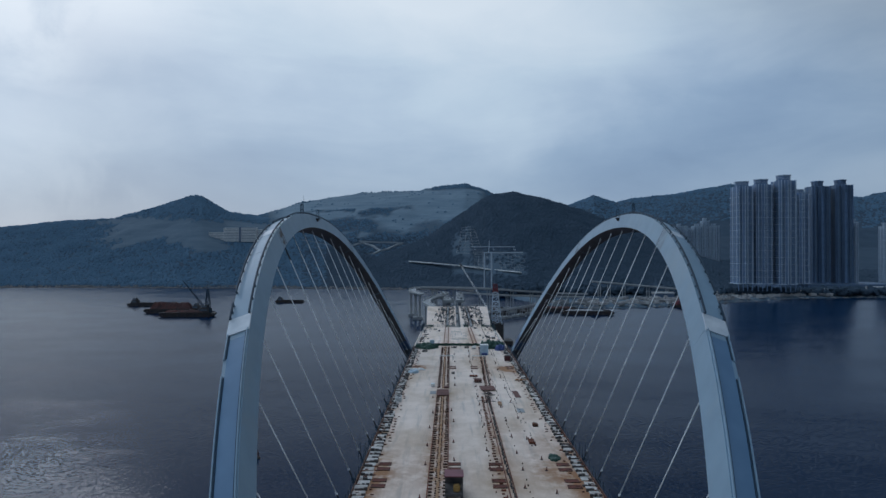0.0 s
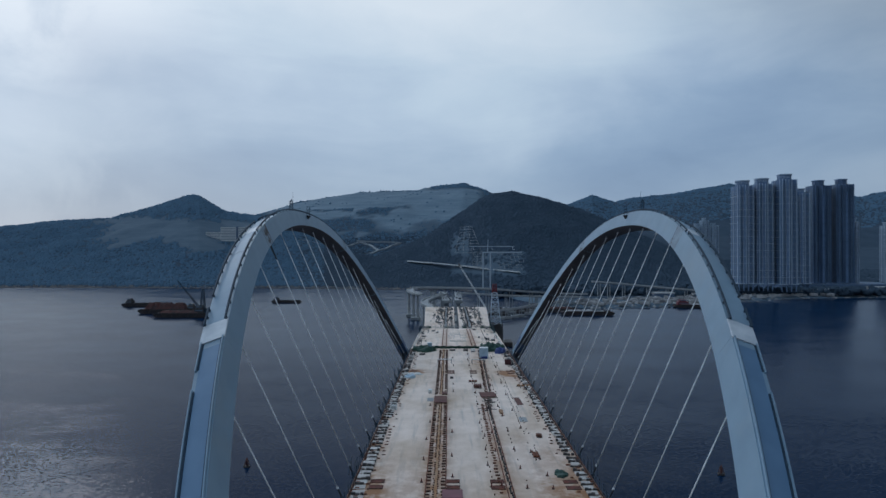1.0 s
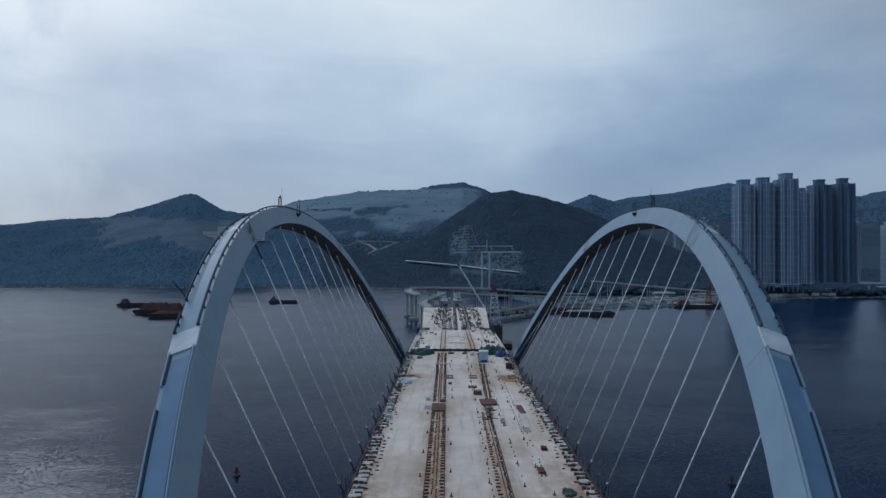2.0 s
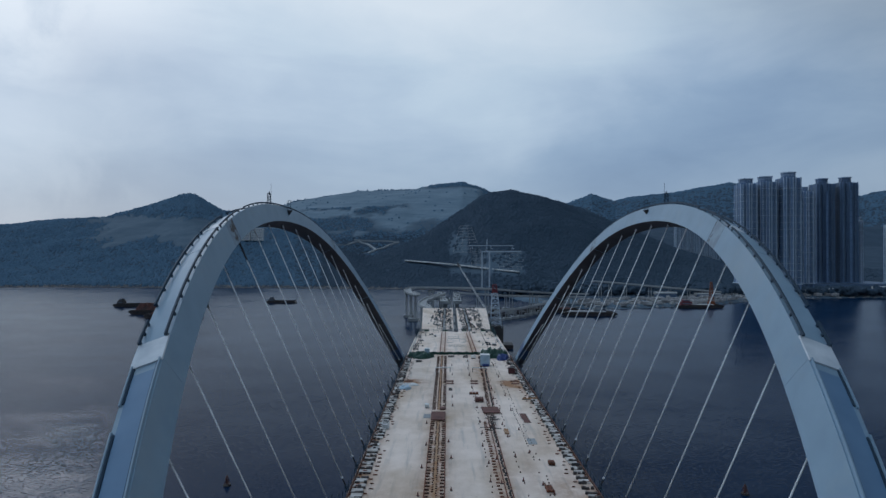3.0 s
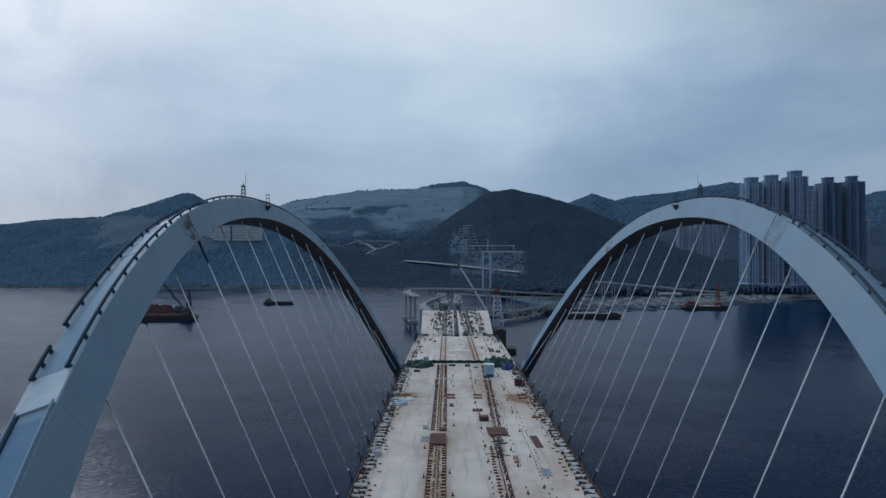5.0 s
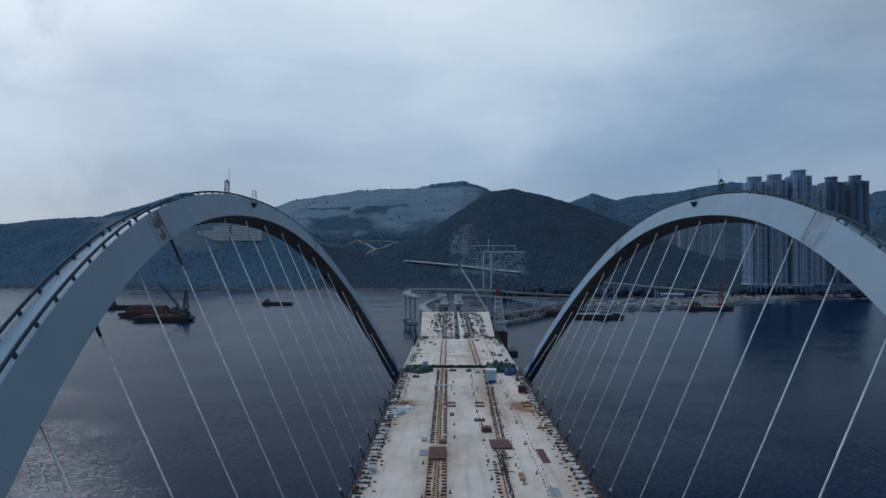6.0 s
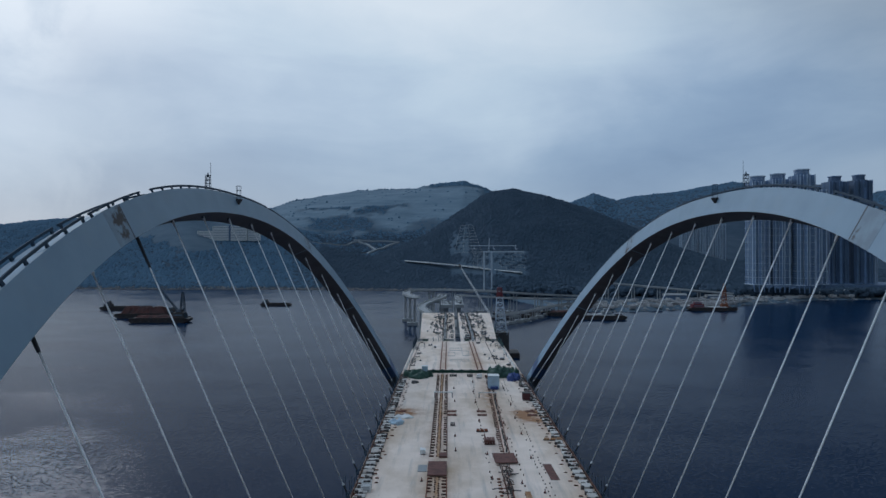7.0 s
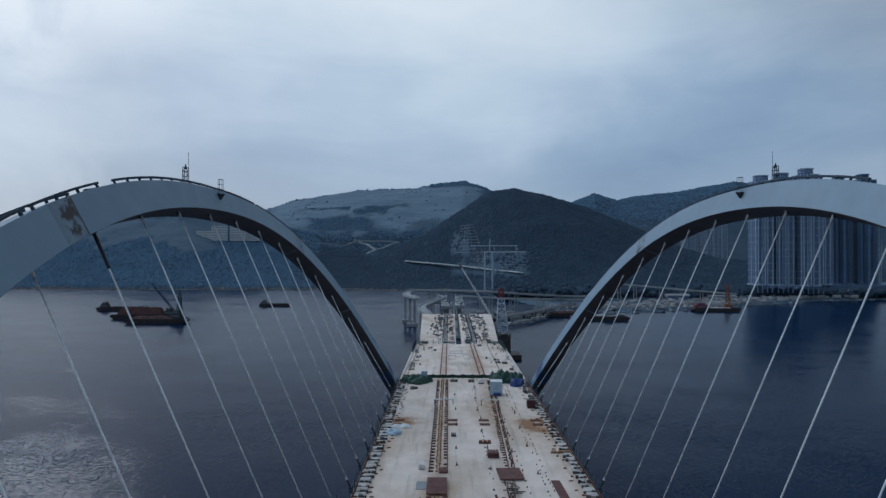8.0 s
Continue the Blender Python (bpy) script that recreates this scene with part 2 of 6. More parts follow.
M.update({
    "green": mat("green_tarpaulin", (0.030, 0.085, 0.060), 0.6, 0.0, (0.018, 0.05, 0.04), 1.0, 5, 0.05, 1.5),
    "net": mat("green_site_netting", (0.035, 0.10, 0.075), 0.8, 0.0, (0.02, 0.06, 0.05), 2.0, 5, 0.02, 3.0),
    "bluepaint": mat("pale_blue_paint", (0.42, 0.55, 0.66), 0.5, 0.0, None, 0.8, 4, island=0.08),
    "blue": mat("blue_tarpaulin", (0.03, 0.06, 0.22), 0.5, 0.0, None, 1.0, 4, 0.02, 3.0),
    "maroon": mat("rusted_maroon_plate", (0.17, 0.075, 0.062), 0.8, 0.1, (0.10, 0.045, 0.038), 1.0, 6, 0.01, 5.0),
    "red": mat("red_paint", (0.17, 0.032, 0.045), 0.5, 0.0, None, 1.5, 4),
    "orange": mat("orange_paint", (0.25, 0.082, 0.035), 0.6, 0.0, (0.16, 0.055, 0.03), 0.5, 5),
    "yellow": mat("yellow_paint", (0.36, 0.22, 0.06), 0.5, 0.0, None, 1.5, 4),
    "hull": mat("black_hull_paint", (0.022, 0.024, 0.030), 0.6, 0.0, (0.05, 0.035, 0.03), 0.4, 5),
    "cargo": mat("red_brown_cargo", (0.105, 0.040, 0.034), 0.85, 0.0, (0.055, 0.03, 0.03), 0.25, 6, 0.2, 0.8),
    "cone": mat("faded_cone_plastic", (0.16, 0.045, 0.035), 0.6, 0.0, None, 2.0, 3),
    "rubble": mat("rubble_and_sand", (0.46, 0.46, 0.46), 0.95, 0.0, (0.19, 0.19, 0.20), 0.09, 7, 0.3, 0.4, island=0.4),
    "rock": mat("shore_rock", (0.34, 0.30, 0.27), 0.95, 0.0, (0.18, 0.17, 0.165), 0.12, 6, 0.3, 0.3, island=0.35),
    # tower wall, slab, trim and pane colours take in the blue distance haze
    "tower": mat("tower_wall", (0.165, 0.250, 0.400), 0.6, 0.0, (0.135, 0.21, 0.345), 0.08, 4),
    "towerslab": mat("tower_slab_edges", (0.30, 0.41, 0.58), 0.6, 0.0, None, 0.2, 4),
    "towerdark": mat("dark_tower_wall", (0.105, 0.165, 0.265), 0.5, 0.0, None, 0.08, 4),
    "towerwhite": mat("hazed_white_tower_trim", (0.58, 0.67, 0.78), 0.6, 0.0, None, 0.2, 4),
    "plinth": mat("stained_plinth_concrete", (0.60, 0.58, 0.55), 0.85, 0.0, (0.42, 0.39, 0.36), 0.5, 6, 0.01, 3.0, (0.28, 0.17, 0.10), 0.35, (0.56, 0.72), island=0.25),
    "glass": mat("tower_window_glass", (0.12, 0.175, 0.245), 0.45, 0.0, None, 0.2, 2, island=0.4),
    "beige": mat("pale_rendered_wall", (0.46, 0.47, 0.48), 0.7, 0.0, None, 0.1, 4),
    "asphalt": mat("pale_concrete_road", (0.33, 0.365, 0.395), 0.9, 0.0, (0.26, 0.285, 0.31), 0.15, 5),
    "lattice": mat("pale_blue_lattice_paint", (0.55, 0.62, 0.70), 0.55, 0.1, None, 0.8, 3),
})


def deck_material():
    """Pale concrete: mottled, streaked along the deck, and rust-stained where the slab's rust layer says so."""
    m = bpy.data.materials.new("stained_deck_concrete")
    m.use_nodes = True
    nt = m.node_tree
    N, L = nt.nodes.new, nt.links.new
    b = nt.nodes["Principled BSDF"]
    b.inputs["Roughness"].default_value = 0.85
    geo, at = N("ShaderNodeNewGeometry"), N("ShaderNodeAttribute")
    at.attribute_name = "rust"

    def ns(scale, sx, sy, detail, lo, hi):
        mp, n, r = N("ShaderNodeMapping"), N("ShaderNodeTexNoise"), N("ShaderNodeMapRange")
        mp.inputs["Scale"].default_value = (sx, sy, 1)
        n.inputs["Scale"].default_value, n.inputs["Detail"].default_value = scale, detail
        n.inputs["Roughness"].default_value = 0.62
        r.inputs["From Min"].default_value, r.inputs["From Max"].default_value = lo, hi
        L(geo.outputs["Position"], mp.inputs[0])
        L(mp.outputs[0], n.inputs["Vector"])
        L(n.outputs["Fac"], r.inputs["Value"])
        return r.outputs[0]

    def over(fac, a, col):
        x = N("ShaderNodeMix")
        x.data_type = "RGBA"
        x.inputs["B"].default_value = (*col, 1)
        L(fac, x.inputs["Factor"])
        if isinstance(a, tuple):
            x.inputs["A"].default_value = (*a, 1)
        else:
            L(a, x.inputs["A"])
        return x.outputs["Result"]

    c = over(ns(0.16, 1, 1, 7, 0.35, 0.7), (0.89, 0.76, 0.665), (0.74, 0.62, 0.525))
    c = over(ns(0.5, 1.6, 0.12, 6, 0.52, 0.85), c, (0.36, 0.35, 0.335))
    c = over(ns(1.6, 1, 1, 5, 0.62, 0.9), c, (0.33, 0.31, 0.29))
    c = over(ns(0.07, 1.2, 0.7, 7, 0.46, 0.78), c, (0.48, 0.35, 0.23))
    pat = ns(0.55, 1, 0.8, 7, 0.26, 0.56)
    mul = N("ShaderNodeMath")
    mul.operation = "MULTIPLY"
    mul.use_clamp = True
    L(at.outputs["Fac"], mul.inputs[0])
    L(pat, mul.inputs[1])
    c = over(mul.outputs[0], c, (0.32, 0.165, 0.078))
    L(c, b.inputs["Base Color"])
    nb, bp = N("ShaderNodeTexNoise"), N("ShaderNodeBump")
    nb.inputs["Scale"].default_value, nb.inputs["Detail"].default_value = 2.5, 6.0
    bp.inputs["Distance"].default_value = 0.012
    L(geo.outputs["Position"], nb.inputs["Vector"])
    L(nb.outputs["Fac"], bp.inputs["Height"])
    L(bp.outputs[0], b.inputs["Normal"])
    return m


def land_material():
    """Hill ground, tinted with blue distance haze: woodland soil, and pale grass and bare terraces where the ground's
    cover layer says so.
    """
    m = mat("hazed_hill_ground", (0.064, 0.092, 0.128), 0.95, 0.0, (0.050, 0.076, 0.108), 0.02, 6, spec=0.05)
    nt = m.node_tree
    N, L = nt.nodes.new, nt.links.new
    b = nt.nodes["Principled BSDF"]
    old = b.inputs["Base Color"].links[0].from_socket
    at, geo = N("ShaderNodeAttribute"), N("ShaderNodeNewGeometry")
    at.attribute_name = "cover"
    n, r = N("ShaderNodeTexNoise"), N("ShaderNodeMapRange")
    n.inputs["Scale"].default_value, n.inputs["Detail"].default_value = 0.022, 9.0
    n.inputs["Roughness"].default_value = 0.72
    r.inputs["From Min"].default_value, r.inputs["From Max"].default_value = 0.3, 0.7
    mp = N("ShaderNodeMapping")
    mp.inputs["Scale"].default_value = (0.5, 0.3, 5.0)
    L(geo.outputs["Position"], mp.inputs[0])
    L(mp.outputs[0], n.inputs["Vector"])
    L(n.outputs["Fac"], r.inputs["Value"])
    g = N("ShaderNodeMix")
    g.data_type = "RGBA"
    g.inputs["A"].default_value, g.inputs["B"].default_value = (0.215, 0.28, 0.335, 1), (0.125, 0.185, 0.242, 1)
    L(r.outputs[0], g.inputs["Factor"])
    x = N("ShaderNodeMix")
    x.data_type = "RGBA"
    L(at.outputs["Fac"], x.inputs["Factor"])
    L(old, x.inputs["A"])
    L(g.outputs["Result"], x.inputs["B"])
    L(x.outputs["Result"], b.inputs["Base Color"])
    prev = None
    for sc, dist in ((0.05, 1.6), (0.16, 0.8)):
        nb, bp = N("ShaderNodeTexNoise"), N("ShaderNodeBump")
        nb.inputs["Scale"].default_value, nb.inputs["Detail"].default_value = sc, 5.0
        bp.inputs["Strength"].default_value, bp.inputs["Distance"].default_value = 0.4, dist
        L(geo.outputs["Position"], nb.inputs["Vector"])
        L(nb.outputs["Fac"], bp.inputs["Height"])
        if prev:
            L(prev.outputs[0], bp.inputs["Normal"])
        prev = bp
    L(prev.outputs[0], b.inputs["Normal"])
    return m


M["deck"], M["land"] = deck_material(), land_material()
# older blocks likewise: haze blue is part of the wall colour
M["paleblock"] = mat("hazed_block_render", (0.33, 0.41, 0.50), 0.7, 0.0, (0.28, 0.36, 0.45), 0.1, 4)
M["truckroof"] = mat("dull_pink_roof_paint", (0.22, 0.075, 0.095), 0.6, 0.0, (0.17, 0.06, 0.075), 0.8, 5)
M["redsteel"] = mat("dark_red_steel", (0.10, 0.028, 0.034), 0.7, 0.1, (0.06, 0.02, 0.024), 1.0, 5)


# ---------------------------------------------------------------- builders
def box(bm, c, s, rz=0.0, m=None):
    r = bmesh.ops.create_cube(bm, size=1.0)
    mt = Matrix.Translation(c) @ Matrix.Rotation(rz, 4, "Z") @ Matrix.Diagonal((*s, 1))
    if m is not None:
        mt = m @ mt
    bmesh.ops.transform(bm, matrix=mt, verts=r["verts"])
    return r["verts"]


def tube(bm, p, q, r1, r2=None, n=8):
    p, q = Vector(p), Vector(q)
    d = q - p
    r = bmesh.ops.create_cone(bm, cap_ends=True, segments=n, radius1=r1, radius2=r1 if r2 is None else r2, depth=d.length)
    mt = Matrix.Translation((p + q) / 2) @ d.to_track_quat("Z", "Y").to_matrix().to_4x4()
    bmesh.ops.transform(bm, matrix=mt, verts=r["verts"])
    return r["verts"]


def mesh_of(name, bm, material, smooth=False):
    me = bpy.data.meshes.new(name)
    bmesh.ops.recalc_face_normals(bm, faces=bm.faces)
    bm.to_mesh(me)
    bm.free()
    me.materials.append(material)
    if smooth:
        for p in me.polygons:
            p.use_smooth = True
    return me


def part(name, bm, material, parent, label="", smooth=False):
    ob = new(name, mesh_of(name, bm, material, smooth))
    ob.parent = parent
    if label:
        tagged(ob, label)
    return ob


def thing(name, loc, label, category, group="", kind="", rz=0.0):
    ob = new(name)
    ob.empty_display_size = 0.5
    ob.matrix_basis = pose(*loc, 0, 0, rz)
    return tagged(ob, label, category, group, kind)


def single(name, bm, material, label, category, group="", kind="", loc=(0, 0, 0), smooth=False):
    ob = new(name, mesh_of(name, bm, material, smooth))
    ob.matrix_basis = pose(*loc)
    return tagged(ob, label, category, group, kind)


def boxes(lst):
    bm = bmesh.new()
    for it in lst:
        box(bm, *it)
    return bm


def raw(name, verts, faces, material, smooth=False):
    me = bpy.data.meshes.new(name)
    me.from_pydata([tuple(v) for v in verts], [], [tuple(f) for f in faces])
    me.materials.append(material)
    if smooth:
        me.polygons.foreach_set("use_smooth", [True] * len(me.polygons))
    me.update()
    return me


def smoothstep(a, b, x):
    t = np.clip((np.asarray(x, float) - a) / (b - a), 0, 1)
    return t * t * (3 - 2 * t)


# ---------------------------------------------------------------- sea
bm = bmesh.new()
bmesh.ops.create_grid(bm, x_segments=2, y_segments=2, size=6000)
single("water", bm, M["sea"], "dark grey-blue sea with small wind ripples", "sea", kind="structure", loc=(0, 1500, 0))


# ---------------------------------------------------------------- bridge
def deck_z(y):
    return 29.3 - 0.0101 * y


HALF = 17.2        # half width of the deck
END = 233.5        # far end of the arch span
C, SPAN, RISE, POW, LEAN, FOOT = 143.3, 182.7, 42.14, 2.248, 0.346, 21.0
RW, RH, SKEW = 3.13, 2.94, 0.006
HANG_Y, HANG_STEP = 141.9, 9.72      # middle hanger cable and their spacing


def arch_point(side, s, up, out):
    """A point of the arch's box section at s (-1 to 1 along the span); up and out run from -1 to 1 over the section (may go past)."""
    y = C + s * SPAN / 2
    v = RISE * (1 - abs(s) ** POW)
    dv = -RISE * POW * abs(s) ** (POW - 1) * math.copysign(1, s) / (SPAN / 2)
    k = 1 / math.hypot(1, dv)
    hh, ww = RH * (1 + 0.327 * abs(s)) / 2 * up, RW * (1 - 0.088 * abs(s)) / 2 * out
    yy, vv = y - dv * k * hh, v + k * hh
    return Vector((side * (FOOT + vv * math.sin(LEAN) + ww * math.cos(LEAN + SKEW)) + 0.0064 * (y - 140), yy, deck_z(y) + vv * math.cos(LEAN) - ww * math.sin(LEAN + SKEW)))


def strip(side, s0, s1, u0, u1, o0, o1, n):
    """A bar along the arch between two stations, filling the section from (u0, o0) to (u1, o1)."""
    bm = bmesh.new()
    rings = []
    for i in range(n + 1):
        s = s0 + (s1 - s0) * i / n
        rings.append([bm.verts.new(arch_point(side, s, u, o)) for u, o in ((u1, o0), (u1, o1), (u0, o1), (u0, o0))])
    for a, b in zip(rings, rings[1:]):
        for k in range(4):
            bm.faces.new((a[k], a[(k + 1) % 4], b[(k + 1) % 4], b[k]))
    bm.faces.new(rings[0])
    bm.faces.new(rings[-1][::-1])
    return bm



INNER_RAIL = [(-0.99, -0.71), (-0.684, -0.436), (-0.426, -0.316), (-0.287, 0.17), (0.18, 0.684), (0.71, 0.985)]
OUTER_RAIL = [(-0.99, -0.775), (-0.751, -0.71), (-0.684, -0.65), (-0.625, -0.436), (-0.426, -0.316), (-0.287, 0.17), (0.18, 0.684), (0.71, 0.985)]


def rails(side, a):
    """Low guard rails in lengths along both top edges of the arch: a broad flat bar on short posts with foot plates."""
    for o, lengths in ((-0.87, INNER_RAIL), (0.88, OUTER_RAIL)):
        for s, e in lengths:
            if s < -0.7 or e > 0.75:
                k = 1 if o > 0 else -1
                part("rim_plate", strip(side, s, e, 1.0, 1.15, o - 0.05, o + 0.05, max(3, int((e - s) * 60))), M["steel"], a, "pale upright rim plate along the arch edge")
                # dark bar in place of the shadow that the rim plate throws inward
                part("rim_channel", strip(side, s + 0.002, e - 0.002, 1.0, 1.07, o - k * 0.17, o - k * 0.05, max(3, int((e - s) * 60))), M["rail"], a, "dark bar standing for the shadow inside the rim")
                continue
            g = part("guard_rail", strip(side, s, e, 1.17, 1.29, o - 0.065, o + 0.065, max(3, int((e - s) * 60))), M["rail"], a, "low dark guard rail on short posts")
            n = max(2, int((e - s) * SPAN / 2 / 2.6))
            for i in range(n + 1):
                q = s + 0.003 + (e - s - 0.006) * i / n
                bm = strip(side, q - 0.0016, q + 0.0016, 1.0, 1.18, o - 0.04, o + 0.04, 1)
                part("rail_post", bm, M["rail"], g)


def arch(side):
    a = thing("steel_arch", (0, 0, 0), "pale grey-blue painted steel box arch leaning outward from the bridge deck", "bridge arch", "arches of the bridge")
    cuts = [-1.06, -0.70, -0.375, 0.375, 0.70, 1.06]
    for p, q in zip(cuts, cuts[1:]):
        part("arch_segment", strip(side, p, q - 0.00003, -1, 1, -1, 1, 36), M["steel"], a)
    # thin plates added to carry the darkness of the shaded underside
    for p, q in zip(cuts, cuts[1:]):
        part("soffit_plate", strip(side, p + 0.001, q - 0.0014, -1.012, -0.985, -0.985, 0.985, 36), M["soffit"], a, "underside plate with the arch's shade in its dark colour")
    for c in (-0.70, 0.70):
        part("splice_collar", strip(side, c - 0.012, c + 0.018, 1.002, 1.09, -1.01, 1.03, 4), M["collar"], a, "raised steel collar over the joint")
        part("collar_plate", strip(side, c - 0.010, c + 0.016, -0.97, 1.0, -1.012, -0.95, 4), M["steel"], a)
    for c in (-0.50, 0.50):
        part("splice_plate", strip(side, c - 0.004, c + 0.004, 1.0, 1.015, -0.80, 0.80, 2), M["steel"], a)
    for c in (-0.391 - (0.011 if side > 0 else 0.0), 0.391):
        part("joint_patch", strip(side, c - 0.017, c + 0.016, -0.985, 1.006, -1.008, -0.9, 4), M["patch"], a, "unpainted grey joint strip with rust streaks")
        part("joint_band", strip(side, c - 0.017, c + 0.016, 1.004, 1.02, -0.78, 0.78, 4), M["collar"], a, "pale bare band over the joint")
        part("joint_seam", strip(side, c + 0.0165, c + 0.0185, -0.97, 1.0, -1.006, -0.95, 1), M["socket"], a, "dark open seam")
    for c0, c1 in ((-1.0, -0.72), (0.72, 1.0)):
        part("channel_floor", strip(side, c0, c1, 1.0, 1.012, -0.70, 0.70, 14), M["bluefloor"], a, "deep blue floor between the rim plates")
    # ribs of the soffit where the cables are fixed
    for k in range(-8, 9):
        s = (HANG_Y + HANG_STEP * k - C) / (SPAN / 2)
        part("cable_gusset", strip(side, s - 0.004, s + 0.004, -1.14, -0.99, -0.06, 0.06, 1), M["socket"], a, "dark steel cable gusset")
    part("base_cover", strip(side, 0.962, 1.0, -1.03, 1.03, -1.04, 1.04, 3), M["basecover"], a, "blue protective wrap round the arch base")
    part("base_cover", strip(side, -1.0, -0.962, -1.03, 1.03, -1.04, 1.04, 3), M["basecover"], a, "blue protective wrap round the arch base")
    rails(side, a)
    return a


M["bluefloor"] = mat("deep_blue_floor", (0.14, 0.24, 0.375), 0.5, 0.0, (0.115, 0.205, 0.33), 0.3, 5)
M["rustdark"] = mat("dark_rust", (0.15, 0.062, 0.042), 0.85, 0.1, (0.045, 0.03, 0.025), 1.2, 5, island=0.4)
M["collar"] = mat("pale_joint_paint", (0.66, 0.70, 0.74), 0.55, 0.0, (0.48, 0.53, 0.58), 0.6, 6)
M["patch"] = mat("weathered_bare_steel", (0.25, 0.34, 0.42), 0.6, 0.0, (0.19, 0.25, 0.31), 0.8, 6, col3=(0.05, 0.042, 0.04), scale3=0.42, amount3=(0.56, 0.63))
M["basecover"] = mat("blue_wrap", (0.05, 0.10, 0.22), 0.5, 0.0, (0.035, 0.07, 0.16), 0.6, 4, 0.03, 2.0)
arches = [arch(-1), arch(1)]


def lattice(bm, base, top, w0, w1, n, r, cross=True):
    """A four-legged lattice mast from base to top, w0 wide below and w1 above."""
    base, top = Vector(base), Vector(top)
    ax = (top - base).normalized()
    sx = ax.cross(Vector((0, 1, 0.01))).normalized()
    sy = ax.cross(sx).normalized()
    rings = []
    for i in range(n + 1):
        t = i / n
        c, w = base.lerp(top, t), (w0 + (w1 - w0) * t) / 2
        rings.append([c + sx * w * a + sy * w * b for a, b in ((1, 1), (-1, 1), (-1, -1), (1, -1))])
    for i, (a, b) in enumerate(zip(rings, rings[1:])):
        for k in range(4):
            tube(bm, a[k], b[k], r, n=5)
            tube(bm, b[k], b[(k + 1) % 4], r * 0.7, n=4)
            if cross:
                tube(bm, a[k], b[(k + 1) % 4], r * 0.6, n=4)


def arch_fittings(side):
    top = arch_point(side, -0.066, 1.0, 0.1)
    m = thing("lattice_mast", tuple(top), "small dark lattice mast standing on the crown of the arch", "mast", "masts on the arches")
    bm = bmesh.new()
    lattice(bm, (0, 0, 0), (0, 0, 2.8), 0.62, 0.5, 5, 0.04)
    part("frame", bm, M["rail"], m)
    bm = bmesh.new()
    tube(bm, (0, 0, 2.6), (0, 0, 3.2), 0.2, 0.03, 8)
    part("beacon", bm, M["rail"], m)
    bm = bmesh.new()
    tube(bm, (-0.35 * side, 0, 2.4), (-0.35 * side, 0, 4.6), 0.025, n=5)
    part("rod", bm, M["rail"], m)
    p = arch_point(side, -0.002 if side < 0 else -0.014, 0.62, -1.0)
    c = thing("inspection_lamp", tuple(p), "dark hooded lamp in a small cage on the arch flank", "lamp", "lamps on the arches")
    x = -side
    bm = bmesh.new()
    tube(bm, (0.35 * x, 0, -0.75), (0.35 * x, 0, 0.0), 0.12, 0.62, 4)
    part("hood", bm, M["socket"], c)
    bm = bmesh.new()
    for a, b in ((-0.25, 0.1), (0.25, 0.1), (-0.25, 0.6), (0.25, 0.6)):
        tube(bm, (b * x, a, 0), (b * x, a, 1.9), 0.03, n=5)
    for z in (0.6, 1.25, 1.9):
        for a in (-0.25, 0.25):
            tube(bm, (0.1 * x, a, z), (0.6 * x, a, z), 0.025, n=4)
        for b in (0.1, 0.6):
            tube(bm, (b * x, -0.25, z), (b * x, 0.25, z), 0.025, n=4)
    part("cage", bm, M["rail"], c)


for side in (-1, 1):
    arch_fittings(side)


def hanger(side, k):
    y = HANG_Y + HANG_STEP * k
    s = (y - C) / (SPAN / 2)
    top = arch_point(side, s, -1.15, 0.0)
    ct = Vector((side * 17.95, y, deck_z(y) - 0.6))
    h = thing("hanger_cable", tuple(ct), "thin white steel hanger cable between arch and deck edge", "bridge cable", "hanger cables of the bridge")
    d = (top - ct)
    u = d.normalized()
    long = {-3: 3.2, -5: 1.6}.get(k, 0.5) if side < 0 else 0.5
    bm = bmesh.new()
    tube(bm, u * 1.3, d - u * (long - 0.05), 0.075, n=7)
    part("strand", bm, M["strand"], h, smooth=True)
    bm = bmesh.new()
    tube(bm, d - u * long, d + u * 0.3, 0.13, 0.17, 8)
    part("upper_socket", bm, M["socket" if long > 1 else "strand"], h, "dark steel cable socket" if long > 1 else "pale steel cable socket")
    bm = bmesh.new()
    tube(bm, u * -0.3, u * 1.4, 0.14, 0.12, 8)
    part("lower_socket", bm, M["socket"], h, "dark steel cable socket")
    bm = bmesh.new()
    tube(bm, u * 1.35, u * 1.6, 0.17, 0.17, 8)
    part("clamp", bm, M["strand"], h)
    return h


for side in (-1, 1):
    for k in range(-8, 9):
        hanger(side, k)

# ---------------------------------------------------------------- deck
deck = thing("bridge_deck", (0, 0, 0), "unfinished pale concrete bridge deck with rust stains", "bridge deck", kind="structure")


def girder(y0, y1, xl0, xr0, xl1, xr1, z0, z1, depth):
    """Body of a span under its top sheet."""
    bm = bmesh.new()
    n, rows = 8, []
    for i in range(n + 1):
        t = i / n
        y, z = y0 + (y1 - y0) * t, z0 + (z1 - z0) * t - 0.01
        a, b = xl0 + (xl1 - xl0) * t, xr0 + (xr1 - xr0) * t
        rows.append([bm.verts.new(p) for p in ((a, y, z), (b, y, z), (b, y, z - 0.9), (b - 3.5, y, z - depth), (a + 3.5, y, z - depth), (a, y, z - 0.9))])
    for p, q in zip(rows, rows[1:]):
        for k in range(6):
            bm.faces.new((p[k], p[(k + 1) % 6], q[(k + 1) % 6], q[k]))
    bm.faces.new(rows[0])
    bm.faces.new(rows[-1][::-1])
    return bm


